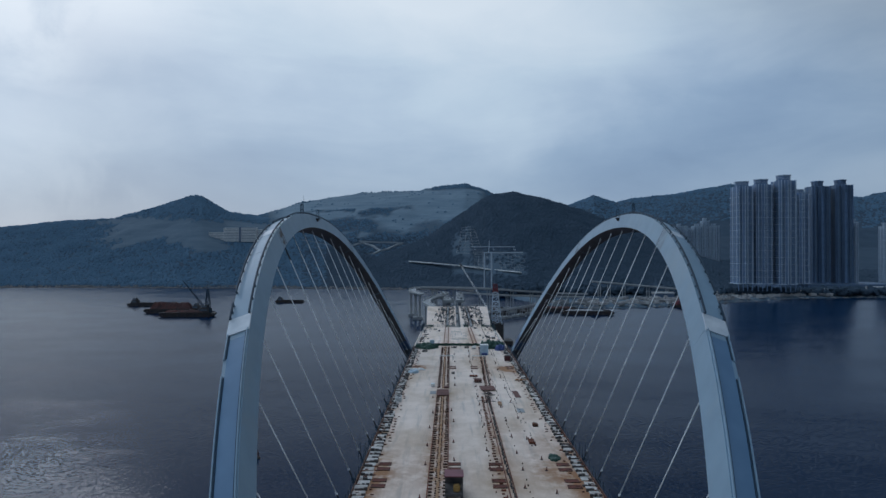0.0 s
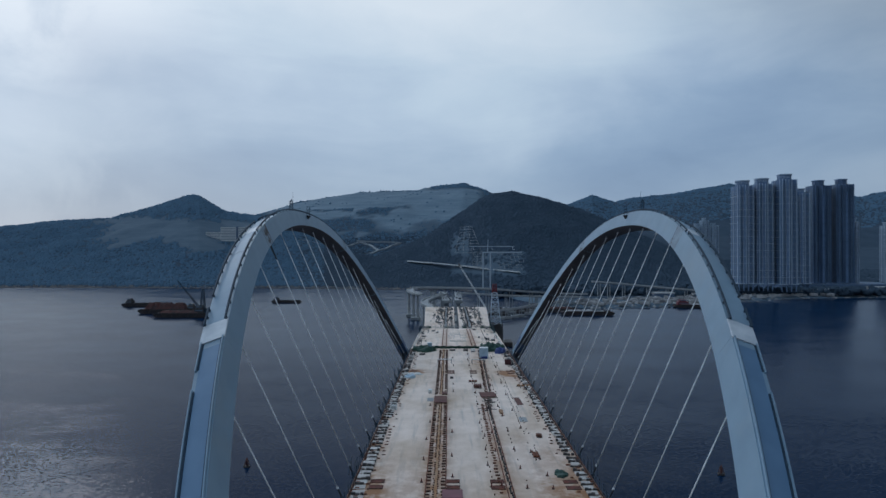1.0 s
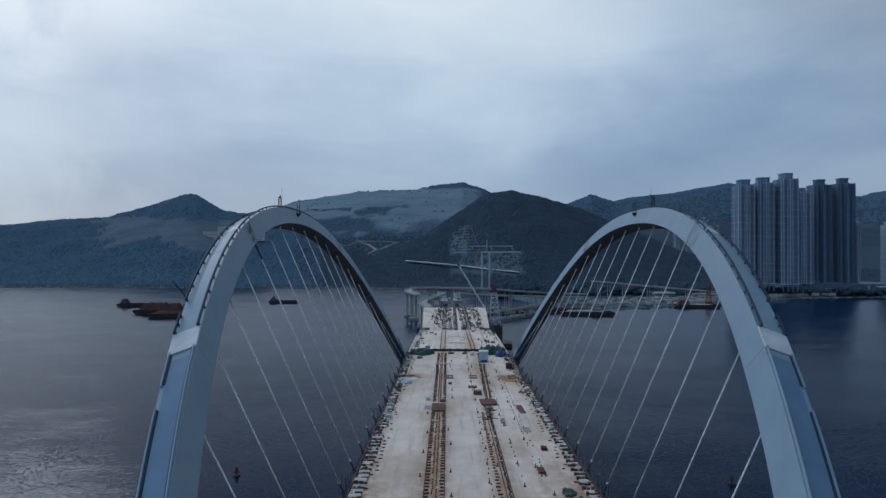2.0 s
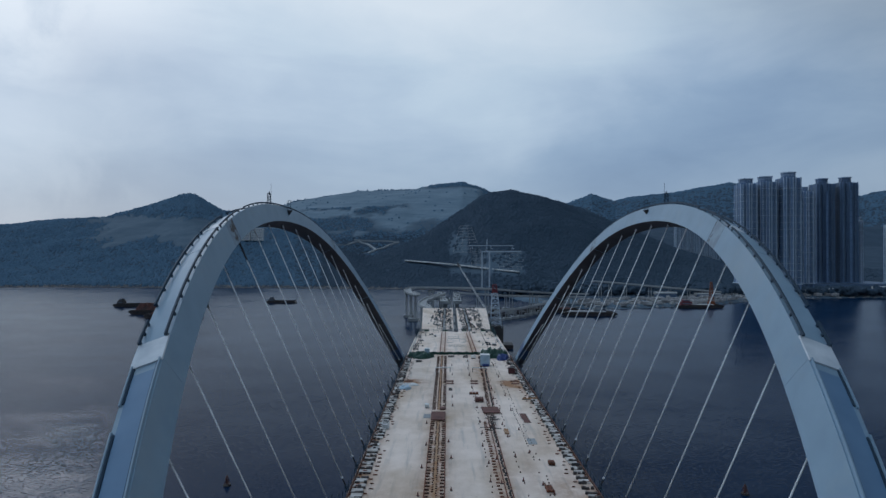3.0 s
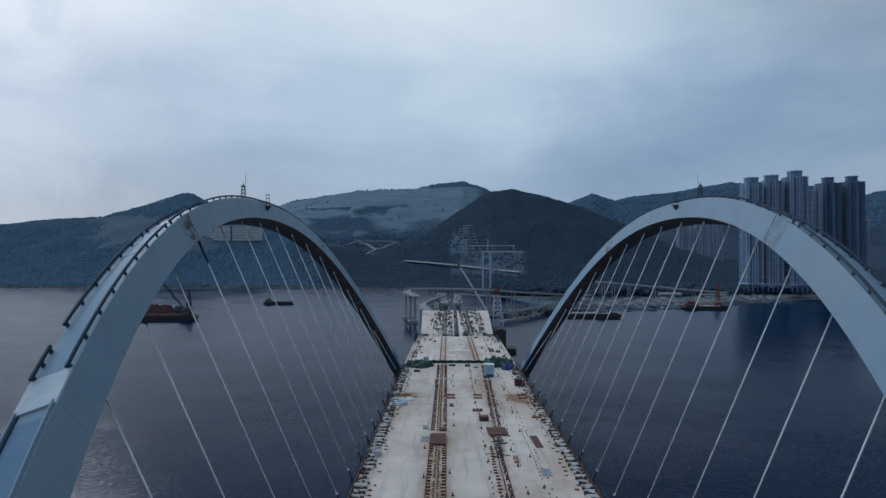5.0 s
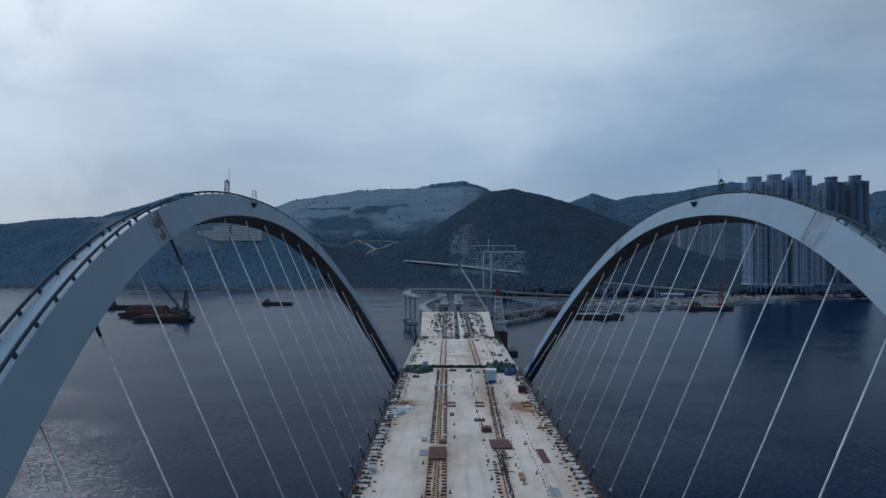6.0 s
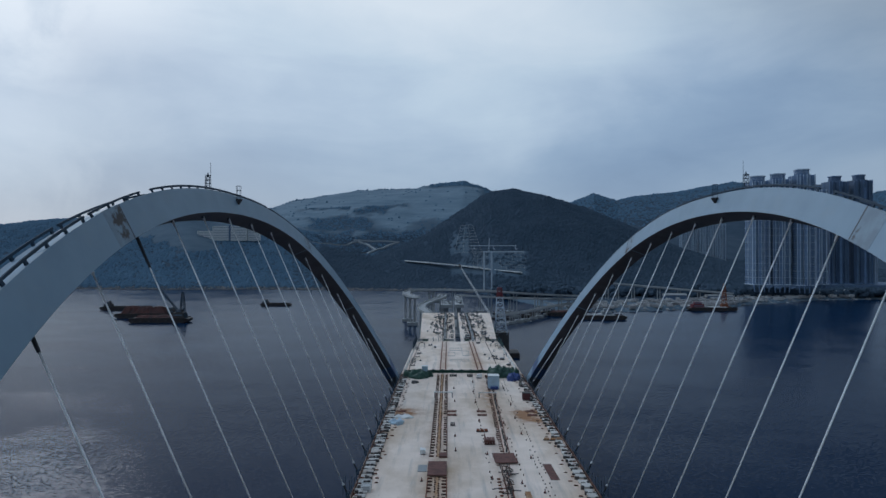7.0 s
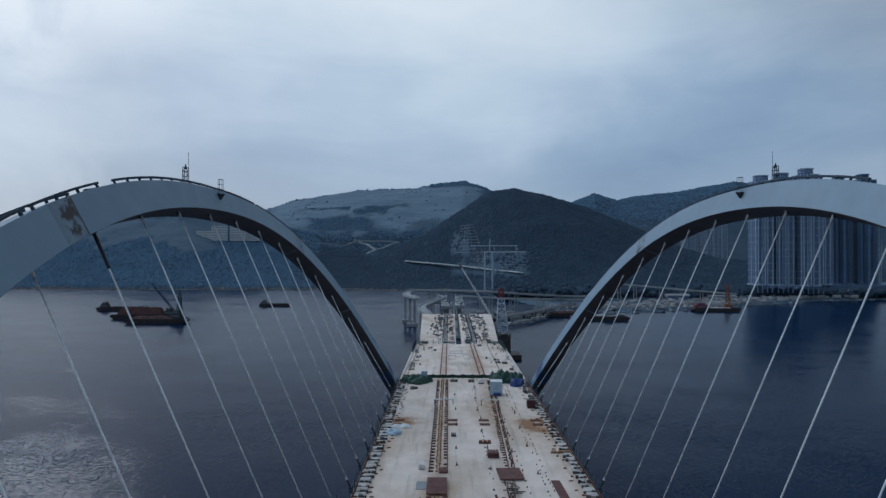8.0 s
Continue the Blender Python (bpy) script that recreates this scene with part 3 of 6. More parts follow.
def top_sheet(name, y0, y1, xl0, xr0, xl1, xr1, z0, z1, stains, step=0.8):
    ny, nx = int((y1 - y0) / step), int((xr0 - xl0) / step)
    t, q = np.meshgrid(np.linspace(0, 1, ny + 1), np.linspace(0, 1, nx + 1), indexing="ij")
    y = y0 + (y1 - y0) * t
    a, b = xl0 + (xl1 - xl0) * t, xr0 + (xr1 - xr0) * t
    x, z = a + (b - a) * q, z0 + (z1 - z0) * t
    idx = np.arange(x.size).reshape(x.shape)
    f = np.stack([idx[:-1, :-1], idx[:-1, 1:], idx[1:, 1:], idx[1:, :-1]], -1).reshape(-1, 4)
    me = raw(name, np.stack([x.ravel(), y.ravel(), z.ravel()], 1), f, M["deck"])
    rust = np.zeros(x.shape)
    for cx, cy, rx, ry, amt in stains:
        rust += amt * np.exp(-((x - cx) / rx) ** 2 - ((y - cy) / ry) ** 2)
    at = me.attributes.new("rust", "FLOAT", "POINT")
    at.data.foreach_set("value", np.clip(0.7 * rust, 0, 1.2).ravel().astype(np.float32))
    ob = new(name, me)
    ob.parent = deck
    return ob


STAINS = []
for y in (93.5, 186.5):
    for x in (-13.6, 13.6):
        STAINS.append((x, y, 2.8, 5.0, 0.65))
    for x in (-3.4, 3.4):
        STAINS.append((x, y, 1.6, 3.2, 0.5))
STAINS += [(12.8, 187.5, 3.2, 2.6, 1.5), (11.6, 185.0, 1.8, 3.6, 1.2), (14.6, 178, 1.6, 5, 0.9), (12.6, 181.5, 2.6, 3.0, 1.2), (-12.6, 188, 3.0, 3.0, 1.2), (-16, 96, 2.5, 20, 0.8), (14.5, 96, 3.2, 14, 0.9), (-11, 92, 5, 9, 0.25), (14.8, 84, 2.2, 12, 0.8), (10.6, 97, 1.6, 10, 0.6), (-13.5, 186, 4, 2.2, 0.7), (-5.4, 110, 2.1, 45, 1.4)]
STAINS += [(4.4, 112, 1.7, 42, 1.0), (6.2, 188, 1.5, 26, 0.9), (-5.4, 186, 1.5, 16, 0.6), (9.0, 118, 1.2, 8, 0.5), (16.4, 130, 1.5, 110, 1.3), (-16.5, 130, 1.5, 110, 1.3), (-14.8, 76, 2.0, 26, 0.7), (-9.0, 98, 2.6, 12, 0.45), (8.6, 96, 2.4, 12, 0.5), (12.6, 112, 1.6, 6, 0.7), (0.2, 90, 3.0, 14, 0.3), (4.6, 205, 2.6, 10, 0.5)]
STAINS += [(-6.6, 168, 1.6, 14, 0.4), (12.3, 131, 2.0, 5, 0.4), (-12.6, 102, 1.0, 10, 0.4), (-5.2, 270, 1.6, 50, 0.8), (5.4, 270, 1.6, 50, 1.1)]

part("main_span_girder", girder(-40, END, -HALF, HALF, -HALF, HALF, deck_z(-40), deck_z(END), 4.2), M["steel"], deck, "pale painted steel box girder")
top_sheet("main_span_slab", -40, END, -HALF, HALF, -HALF, HALF, deck_z(-40), deck_z(END), STAINS)
part("side_span_girder", girder(END + 0.5, 320, -HALF, HALF, -17.6, 18.6, deck_z(END) - 0.2, 23.9, 4.2), M["pier"], deck)
top_sheet("side_span_slab", END + 0.5, 320, -HALF, HALF, -17.6, 18.6, deck_z(END) - 0.2, 23.9, STAINS)
for a0, b0, a1, b1 in ((-15.9, -0.8, -20.4, -0.1), (1.5, 16.9, 2.1, 22.6)):
    part("approach_girder", girder(322, 455, a0, b0, a1, b1, 23.6, 23.3, 3.6), M["pier"], deck)
    top_sheet("approach_slab", 322, 455, a0, b0, a1, b1, 23.6, 23.3, STAINS)


def bridge_pier(y, w, ztop, legs):
    p = thing("bridge_pier", (0, y, 0), "plain grey concrete bridge pier standing in the sea", "bridge pier", "piers of the bridge")
    for x in legs:
        bm = bmesh.new()
        v = box(bm, (x, 0, (ztop - 3) / 2), (w, 4.5, ztop + 3))
        bmesh.ops.bevel(bm, geom=[e for e in bm.edges], offset=0.4, segments=1, affect="EDGES")
        part("column", bm, M["pier"], p)
        part("pile_cap", boxes([((x, 0, 0.8), (w + 5, 11, 2.4))]), M["pier"], p)


for y, top in ((46.0, deck_z(46) - 4.0), (END + 1.0, deck_z(END) - 4.2)):
    bridge_pier(y, 7, top, (-15.5, 15.5))
bridge_pier(321, 5, 19.8, (-10, 10))
bridge_pier(388, 5, 19.9, (-10, 10))
bridge_pier(452, 5, 19.9, (-10, 10))

# starter bars, slots and kerb strips along the main span
rnd = random.Random(7)


def rows_of(name, x, y0, y1, pitch, size, material, label, jitter=0.12, skip=0.08, z=0.1, bend=0.0):
    bm = bmesh.new()
    y = y0
    while y < y1:
        if rnd.random() > skip:
            sx, sy, sz = size
            k = 0.75 + 0.5 * rnd.random()
            box(bm, (x + bend * (y - y0) + rnd.uniform(-jitter, jitter), y, deck_z(y) + z), (sx * k, sy * (0.8 + 0.4 * rnd.random()), sz * (0.7 + 0.7 * rnd.random())), rnd.uniform(-0.1, 0.1))
        y += pitch * (0.92 + 0.16 * rnd.random())
    ob = part(name, bm, material, deck, label)
    ob["kind"] = "stuff"
    return ob


for y0, y1, pt in ((60, 147, "rust"), (157, END - 3, "dark")):
    for x in (-6.45, -4.35):
        rows_of("starter_bars", x, y0, y1, 1.3 if pt == "rust" else 1.6, (0.62, 0.3, 0.16), M["rustdark"], "rusty starter bars in a row", 0.06, 0.03)
    for x in (-5.7, -5.15):
        rows_of("starter_bars", x, y0, y1, 0.9, (0.22, 0.16, 0.12), M["rustdark"], "small rusty starter bars in a row", 0.06, 0.1)
    bend = 0.0 if pt == "rust" else 0.021
    rows_of("starter_bars", 3.6 if pt == "rust" else 5.15, y0, y1, 1.35, (0.55, 0.22, 0.16), M["rust" if pt == "rust" else "rustdark"], "rusty starter bars in a row", bend=bend)
    rows_of("starter_bars", 4.95 if pt == "rust" else 6.1, y0, y1, 0.8, (0.3, 0.3, 0.18), M["dark"], "dark bar ends in a row", bend=bend)


for x in (10.1, 10.9):
    rows_of("dowel_bars", x, 108, 224, 1.5, (0.15, 0.15, 0.16), M["rustdark"], "short rusty dowel bars in a row", 0.12, 0.4)
rows_of("dowel_bars", 2.6, 84, 224, 2.2, (0.16, 0.16, 0.2), M["rustdark"], "short rusty dowel bars in a row", 0.2, 0.3)
rows_of("dowel_bars", 7.4, 84, 224, 2.4, (0.16, 0.16, 0.2), M["rustdark"], "short rusty dowel bars in a row", 0.25, 0.3)


def long_bar(name, x, y0, y1, w, h, material, label):
    bm = bmesh.new()
    box(bm, (0, 0, 0), (w, math.hypot(y1 - y0, deck_z(y1) - deck_z(y0)), h))
    ob = part(name, bm, material, deck, label)
    ym = (y0 + y1) / 2
    ob.matrix_basis = pose(x, ym, deck_z(ym) + h / 2, math.degrees(math.atan2(deck_z(y1) - deck_z(y0), y1 - y0)))
    return ob


long_bar("median_strip", -5.4, 60, 147, 0.45, 0.05, M["ruststain"], "rust-stained mortar strip between bar rows")
long_bar("median_strip", -5.4, 157, 232, 0.6, 0.05, M["ruststain"], "rust-stained mortar strip between bar rows")
for x, y0, y1, m in ((-6.8, 60, 147, "rust"), (-4.0, 60, 147, "rust"), (-6.8, 157, 232, "rustdark"), (-4.0, 157, 232, "rustdark"), (4.45, 60, 150, "rust"), (5.25, 60, 150, "rust"), (-4.6, 234, 319, "rust"), (-6.2, 234, 319, "rust"), (5.0, 234, 319, "rust"), (6.4, 234, 319, "rust")):
    if y0 > 230:
        bm = bmesh.new()
        za, zb = deck_z(END) - 0.2, 23.9
        z0 = za + (zb - za) * 0.01
        v = box(bm, (0, 0, 0), (0.35, y1 - y0, 0.12))
        ob = part("edge_angle", bm, M[m], deck, "long rusty steel angle")
        ob.matrix_basis = pose(x, (y0 + y1) / 2, (za + zb) / 2 + 0.07, math.degrees(math.atan2(zb - za, 320 - END)))
    else:
        long_bar("edge_angle", x, y0, y1, 0.16, 0.1, M[m], "long rusty steel angle")

for x in (5.55, 6.45):
    bm = bmesh.new()
    tube(bm, (x, 158, deck_z(158) + 0.07), (x + 1.5, 230, deck_z(230) + 0.07), 0.09, n=4)
    part("edge_angle", bm, M["rust"], deck, "long rusty steel angle")

# edge plinths: white blocks with dark slots, one every two metres


def plinth_row(side):
    bmw = bmesh.new()
    box(bmw, (0, 0, 0.14), (1.75, 1.66, 0.28))
    bmesh.ops.bevel(bmw, geom=list(bmw.edges), offset=0.05, segments=1, affect="EDGES")
    me = mesh_of("plinth", bmw, M["plinth"])
    bms = bmesh.new()
    box(bms, (0, 0, 0.2), (0.62, 0.3, 0.36))
    ms = mesh_of("bar_cluster", bms, M["dark"])
    y = 62.0
    while y < END - 2:
        wide = 1.0 if side < 0 else 0.8
        if rnd.random() > 0.05:
            p = new("plinth", me)
            p.parent = deck
            p.matrix_basis = pose(side * (15.9 + rnd.uniform(-0.12, 0.12)), y + rnd.uniform(-0.1, 0.1), deck_z(y), 0, 0, rnd.uniform(-2, 2)) @ Matrix.Diagonal((wide * rnd.uniform(0.85, 1.08), rnd.uniform(0.78, 0.95), 0.5 + 0.7 * rnd.random() ** 2, 1))
        for dx in (15.2, 15.75, 16.4):
            if rnd.random() > 0.2:
                q = new("bar_cluster", ms)
                q.parent = deck
                q.matrix_basis = pose(side * (dx + rnd.uniform(-0.06, 0.06)), y + 0.99 + rnd.uniform(-0.08, 0.08), deck_z(y), 0, 0, rnd.uniform(-6, 6)) @ Matrix.Diagonal((0.6 + 0.5 * rnd.random(), 0.8 + 0.4 * rnd.random(), 0.6 + 0.8 * rnd.random(), 1))
        y += 1.98


for side in (-1, 1):
    plinth_row(side)
    rows_of("rust_litter", side * 14.4, 62, END - 3, 1.9, (0.5, 0.22, 0.10), M["rust"], "rusty bars along the deck edge", 0.5, 0.3)
    rows_of("rust_litter", side * 16.4, 62, END - 3, 0.8, (0.5, 0.22, 0.2), M["rust"], "rusty bars along the deck edge", 0.45, 0.2)

# parapet posts and toe rail on both edges
for side in (-1, 1):
    long_bar("toe_rail", side * 16.95, 60, END - 2, 0.16, 0.32, M["rustdark"], "rusty toe rail along the deck edge")
    f = thing("edge_fence", (side * 17.15, 0, 0), "temporary dark tube fence along the deck edge", "fence", "fences along the deck")
    y = 60.0
    while y < END - 3:
        bm = bmesh.new()
        tube(bm, (rnd.uniform(-0.1, 0.1), y, deck_z(y) - 0.2), (rnd.uniform(-0.15, 0.15), y + rnd.uniform(-0.15, 0.15), deck_z(y) + 1.25 + rnd.uniform(-0.2, 0.3)), 0.05, n=5)
        part("post", bm, M["rail"], f)
        y += 2.375
    for z in (0.55, 1.1):
        bmr = bmesh.new()
        tube(bmr, (0, 60, deck_z(60) + z), (0, END - 3, deck_z(END - 3) + z), 0.03, n=4)
        part("rail", bmr, M["rail"], f)
    for k in range(-8, 9):
        y = HANG_Y + HANG_STEP * k
        an = thing("cable_anchor", (side * 17.95, y, deck_z(y)), "dark steel anchor box holding a hanger cable at the deck edge", "cable anchor", "cable anchors of the bridge")
        part("bracket", boxes([((-side * 0.55, 0, -0.95), (1.3, 0.9, 0.35))]), M["rail"], an)
        bm = boxes([((0.0, 0, -0.6), (0.5, 0.5, 0.5))])
        bmesh.ops.bevel(bm, geom=list(bm.edges), offset=0.08, segments=1, affect="EDGES")
        part("housing", bm, M["rail"], an)
        if k % 4 == 0:
            for a, b in ((-0.45, -1.0), (0.45, -1.0), (-0.45, 1.0), (0.45, 1.0)):
                bm = bmesh.new()
                tube(bm, (a, b, -0.5), (a, b, 1.7), 0.04, n=5)
                part("cage_post", bm, M["rail"], an)
            for z in (0.6, 1.2, 1.7):
                for a in (-0.45, 0.45):
                    bm = bmesh.new()
                    tube(bm, (a, -1, z), (a, 1, z), 0.035, n=4)
                    part("cage_rail", bm, M["rail"], an)

# recessed openings with rusty lids
lid = bmesh.new()
box(lid, (0, 0, 0.05), (1.75, 1.0, 0.1))
box(lid, (0.6, 0, 0.13), (0.12, 0.3, 0.06))
box(lid, (-0.6, 0, 0.13), (0.12, 0.3, 0.06))
lid_me = mesh_of("rusty_lid", lid, M["rustlid"])
fr = boxes([((0, 0.6, 0.05), (2.0, 0.1, 0.12)), ((0, -0.6, 0.05), (2.0, 0.1, 0.12)), ((0.95, 0, 0.05), (0.1, 1.2, 0.12)), ((-0.95, 0, 0.05), (0.1, 1.2, 0.12))])
fr_me = mesh_of("lid_frame", fr, M["rustdark"])
for yc in (93.5, 186.5):
    for x in (-13.7, -3.0, 3.3, 13.7):
        for dy in (-5.0, -2.7, 2.2, 4.6) if yc < 100 else (-1.8, 1.4):
            y = yc + dy
            h = thing("access_opening", (x, y, deck_z(y)), "rusty steel lid over an opening in the deck", "hatch", "hatches in the deck")
            for nm, me in (("lid", lid_me), ("frame", fr_me)):
                o = new(nm, me)
                o.parent = h


# ---------------------------------------------------------------- things on the deck
def plate(x, y, w, l, material, label, rz=0.0, h=0.09, cat="steel plate"):
    bm = boxes([((0, 0, h / 2), (w, l, h))])
    bmesh.ops.bevel(bm, geom=list(bm.edges), offset=0.02, segments=1, affect="EDGES")
    ob = single("steel_plate", bm, material, label, cat, "plates on the deck")
    ob.matrix_basis = pose(x, y, deck_z(y) + 0.26, 0, 0, rz) if abs(abs(x) - 5.4) < 0.8 else pose(x, y, deck_z(y) + 0.01, 0, 0, rz)
    return ob


plate(-5.45, 150.2, 2.9, 6.3, M["maroon"], "flat rusty maroon steel plate lying over the bar rows", h=0.14)
plate(-7.75, 151.0, 1.4, 3.0, M["pier"], "flat grey steel plate on the deck")
plate(5.4, 155.3, 3.6, 4.8, M["maroon"], "large rusty maroon steel plate lying over the bar rows", 3, 0.14)
plate(11.9, 149.5, 1.3, 7.0, M["maroon"], "long narrow rusty maroon steel plate on the deck", 2)
plate(11.1, 133.3, 1.5, 3.2, M["pier"], "small grey steel plate on the deck")
plate(-4.6, 157.2, 1.3, 2.0, M["maroon"], "small rusty steel plate on the deck", 0, 0.3)


def container(x, y, w, l, h, body, roof, label, base=None):
    c = thing("site_container", (x, y, deck_z(y)), label, "container", "containers on the deck")
    bm = boxes([((0, 0, h / 2 + 0.15), (w, l, h - 0.1))])
    for i in range(int(w / 0.28)):
        box(bm, (-w / 2 + 0.2 + i * 0.28, -l / 2 - 0.02, h / 2 + 0.1), (0.1, 0.06, h - 0.3))
    for i in range(int(l / 0.28)):
        for sx in (-1, 1):
            box(bm, (sx * (w / 2 + 0.02), -l / 2 + 0.2 + i * 0.28, h / 2 + 0.1), (0.06, 0.1, h - 0.3))
    part("walls", bm, body, c)
    part("roof", boxes([((0, 0, h + 0.13), (w + 0.12, l + 0.12, 0.1))]), roof, c)
    for sx in (-1, 1):
        part("door", boxes([((sx * w / 4, -l / 2 - 0.07, h / 2), (w / 2 - 0.14, 0.05, h - 0.5))]), body, c)
    part("skid", boxes([((-w / 2 + 0.15, 0, 0.06), (0.2, l, 0.12)), ((w / 2 - 0.15, 0, 0.06), (0.2, l, 0.12))]), M["dark"], c)
    if base:
        bm = boxes([((0.1, -l / 2 - 0.45, 0.4), (w * 0.7, 0.7, 0.8))])
        bmesh.ops.bevel(bm, geom=list(bm.edges), offset=0.15, segments=1, affect="EDGES")
        part("tool_chest", bm, base, c, "dark blue tool chest")
    return c


container(7.6, 212.5, 2.7, 2.7, 3.2, M["bluepaint"], M["white"], "pale blue site container standing on the deck", M["blue"])
container(14.2, 199.0, 1.7, 1.6, 1.6, M["redsteel"], M["dark"], "small dark red steel box standing near the deck edge")
container(-10.3, 229.5, 1.5, 1.5, 2.6, M["bluepaint"], M["white"], "pale blue portable toilet standing beside green tarpaulins")


def heap(name, x, y, rx, ry, h, material, label, cat, seed, z=None):
    """A sagging covered heap: an uneven dome with folds."""
    r = random.Random(seed)
    bm = bmesh.new()
    n, rings = 46, 13
    ph = [r.uniform(0, 6.28) for _ in range(6)]
    prev = None
    for j in range(rings + 1):
        t = j / rings
        row = []
        for i in range(n):
            a = 2 * math.pi * i / n
            k = 1 + 0.16 * math.sin(3 * a + ph[0]) + 0.10 * math.sin(7 * a + ph[1]) * t
            rr = math.sin(t * math.pi / 2) * k
            px, py = rx * rr * math.cos(a), ry * rr * math.sin(a)
            # goods of different height under the sheet, then folds in the sheet itself
            lump = 0.62 + 0.75 * (0.5 + 0.5 * math.tanh(5 * noise.noise(Vector((px * 0.75 + 7 * seed, py * 0.75, 0.2)))))
            fold = 1 + 0.22 * noise.noise(Vector((px * 2.2, py * 2.2, seed * 3.1))) + 0.14 * math.sin(9 * a + ph[3]) * t
            zz = h * 0.8 * (math.cos(t * math.pi / 2) ** 0.42) * lump * fold + (0.02 if j < rings else 0)
            row.append(bm.verts.new((px, py, max(zz, 0))))
        if prev:
            for i in range(n):
                bm.faces.new((prev[i], prev[(i + 1) % n], row[(i + 1) % n], row[i]))
        prev = row
    bmesh.ops.remove_doubles(bm, verts=bm.verts, dist=0.01)
    ob = single(name, bm, material, label, cat, smooth=True)
    ob.matrix_basis = pose(x, y, deck_z(y) if z is None else z)
    return ob


heap("tarpaulin", 12.9, 101.0, 0.95, 1.2, 0.6, M["green"], "dark green tarpaulin over a small heap on the deck", "tarpaulin", 1)
heap("tarpaulin", -12.0, 227.5, 3.6, 2.8, 1.9, M["green"], "large dark green tarpaulin heap at the span's end", "tarpaulin", 2)
heap("tarpaulin", 11.0, 229.0, 4.2, 3.2, 2.6, M["green"], "large dark green tarpaulin heap at the span's end", "tarpaulin", 3)
heap("tarpaulin", 13.6, 223.5, 1.7, 2.0, 1.8, M["blue"], "bright blue tarpaulin over stacked goods", "tarpaulin", 4)
heap("tarpaulin", -13.1, 183.0, 2.2, 1.3, 0.45, M["white"], "pale sheet over goods near the deck edge", "tarpaulin", 5)
heap("tarpaulin", -14.0, 178.3, 1.5, 1.6, 0.9, M["bluepaint"], "pale blue sheet over goods near the deck edge", "tarpaulin", 6)
heap("tarpaulin", -12.6, 219.0, 0.9, 0.7, 0.6, M["dark"], "dark bundle lying near the deck edge", "bundle", 8)


def green_screen():
    f = thing("net_screen", (0, END - 1.5, deck_z(END - 1.5)), "low green netting screen across the end of the span", "screen")
    for i in range(13):
        x = -16.2 + i * 2.7
        bm = bmesh.new()
        tube(bm, (x, 0, 0), (x, 0, 1.5), 0.05, n=5)
        part("post", bm, M["rail"], f)
        if i < 12:
            bm = bmesh.new()
            cols = []
            for j in range(7):
                t = j / 6
                sag = 0.18 * math.sin(math.pi * t) + 0.05 * rnd.random()
                cols.append([bm.verts.new((x + 2.7 * t, 0.10 * math.sin(5 * t + i), zz)) for zz in (0.35 - 0.1 * rnd.random(), 0.8, 1.35 - sag)])
            for a, b in zip(cols, cols[1:]):
                for q in range(2):
                    bm.faces.new((a[q], b[q], b[q + 1], a[q + 1]))
            bmesh.ops.solidify(bm, geom=list(bm.faces), thickness=0.02)
            part("net_panel", bm, M["net"], f)


green_screen()


def gate(x, w, y):
    g = thing("track_gantry", (x, y, deck_z(y)), "low white bar frame across the bar rows", "frame", "bar frames on the deck")
    part("crossbar", boxes([((0, 0, 1.3), (w, 0.22, 0.22))]), M["white"], g)
    for sx in (-1, 1):
        part("leg", boxes([((sx * (w / 2 - 0.15), 0, 0.6), (0.16, 0.16, 1.2))]), M["rail"], g)


gate(-4.9, 4.4, 201.5)
gate(5.4, 4.2, 201.0)


def bundle(x, y, w, l, h, material, label, n=5, seed=0):
    """Stacked beams lying on bearers."""
    b = thing("beam_stack", (x, y, deck_z(y)), label, "stack of beams", "stacks on the deck")
    r = random.Random(seed)
    for i in range(2):
        part("bearer", boxes([((0, (i - 0.5) * l * 0.6, 0.07), (w, 0.15, 0.14))]), M["dark"], b)
    for i in range(n):
        part("beam", boxes([((-w / 2 + w * (i + 0.5) / n, r.uniform(-0.1, 0.1), 0.14 + h / 2), (w / n * 0.8, l * r.uniform(0.85, 1.0), h * r.uniform(0.7, 1.0)))]), material, b)


bundle(3.5, 164.5, 1.9, 2.2, 0.8, M["maroon"], "stack of dark brown steel beams on the deck", 4, 1)
bundle(2.6, 172.0, 2.2, 0.7, 0.4, M["rust"], "short rusty beams lying on the deck", 3, 2)
bundle(-2.9, 176.5, 0.9, 0.8, 0.5, M["dark"], "small dark bundle on the deck", 3, 3)
bundle(15.0, 166.5, 3.4, 0.5, 0.3, M["ruststain"], "long rusty beams lying across the deck edge", 3, 4)
bundle(12.5, 121.0, 1.0, 1.4, 0.4, M["rust"], "rusty steel pieces on the deck", 4, 5)
bundle(10.4, 110.0, 1.0, 2.4, 0.3, M["rust"], "rusty steel pieces on the deck", 4, 6)
bundle(7.2, 139.0, 0.8, 3.0, 0.3, M["ruststain"], "rusty steel pieces on the deck", 3, 7)
bundle(4.7, 226.0, 1.5, 1.3, 1.1, M["white"], "white machine parts stacked beside the screen", 3, 8)
bundle(2.2, 228.0, 1.6, 1.0, 0.6, M["dark"], "dark pipes stacked beside the screen", 4, 9)
bundle(-2.4, 228.6, 2.0, 0.8, 0.5, M["dark"], "dark pipes stacked beside the screen", 4, 10)
bundle(-8.0, 158.5, 0.9, 1.6, 0.7, M["white"], "white bags stacked on the deck", 3, 11)
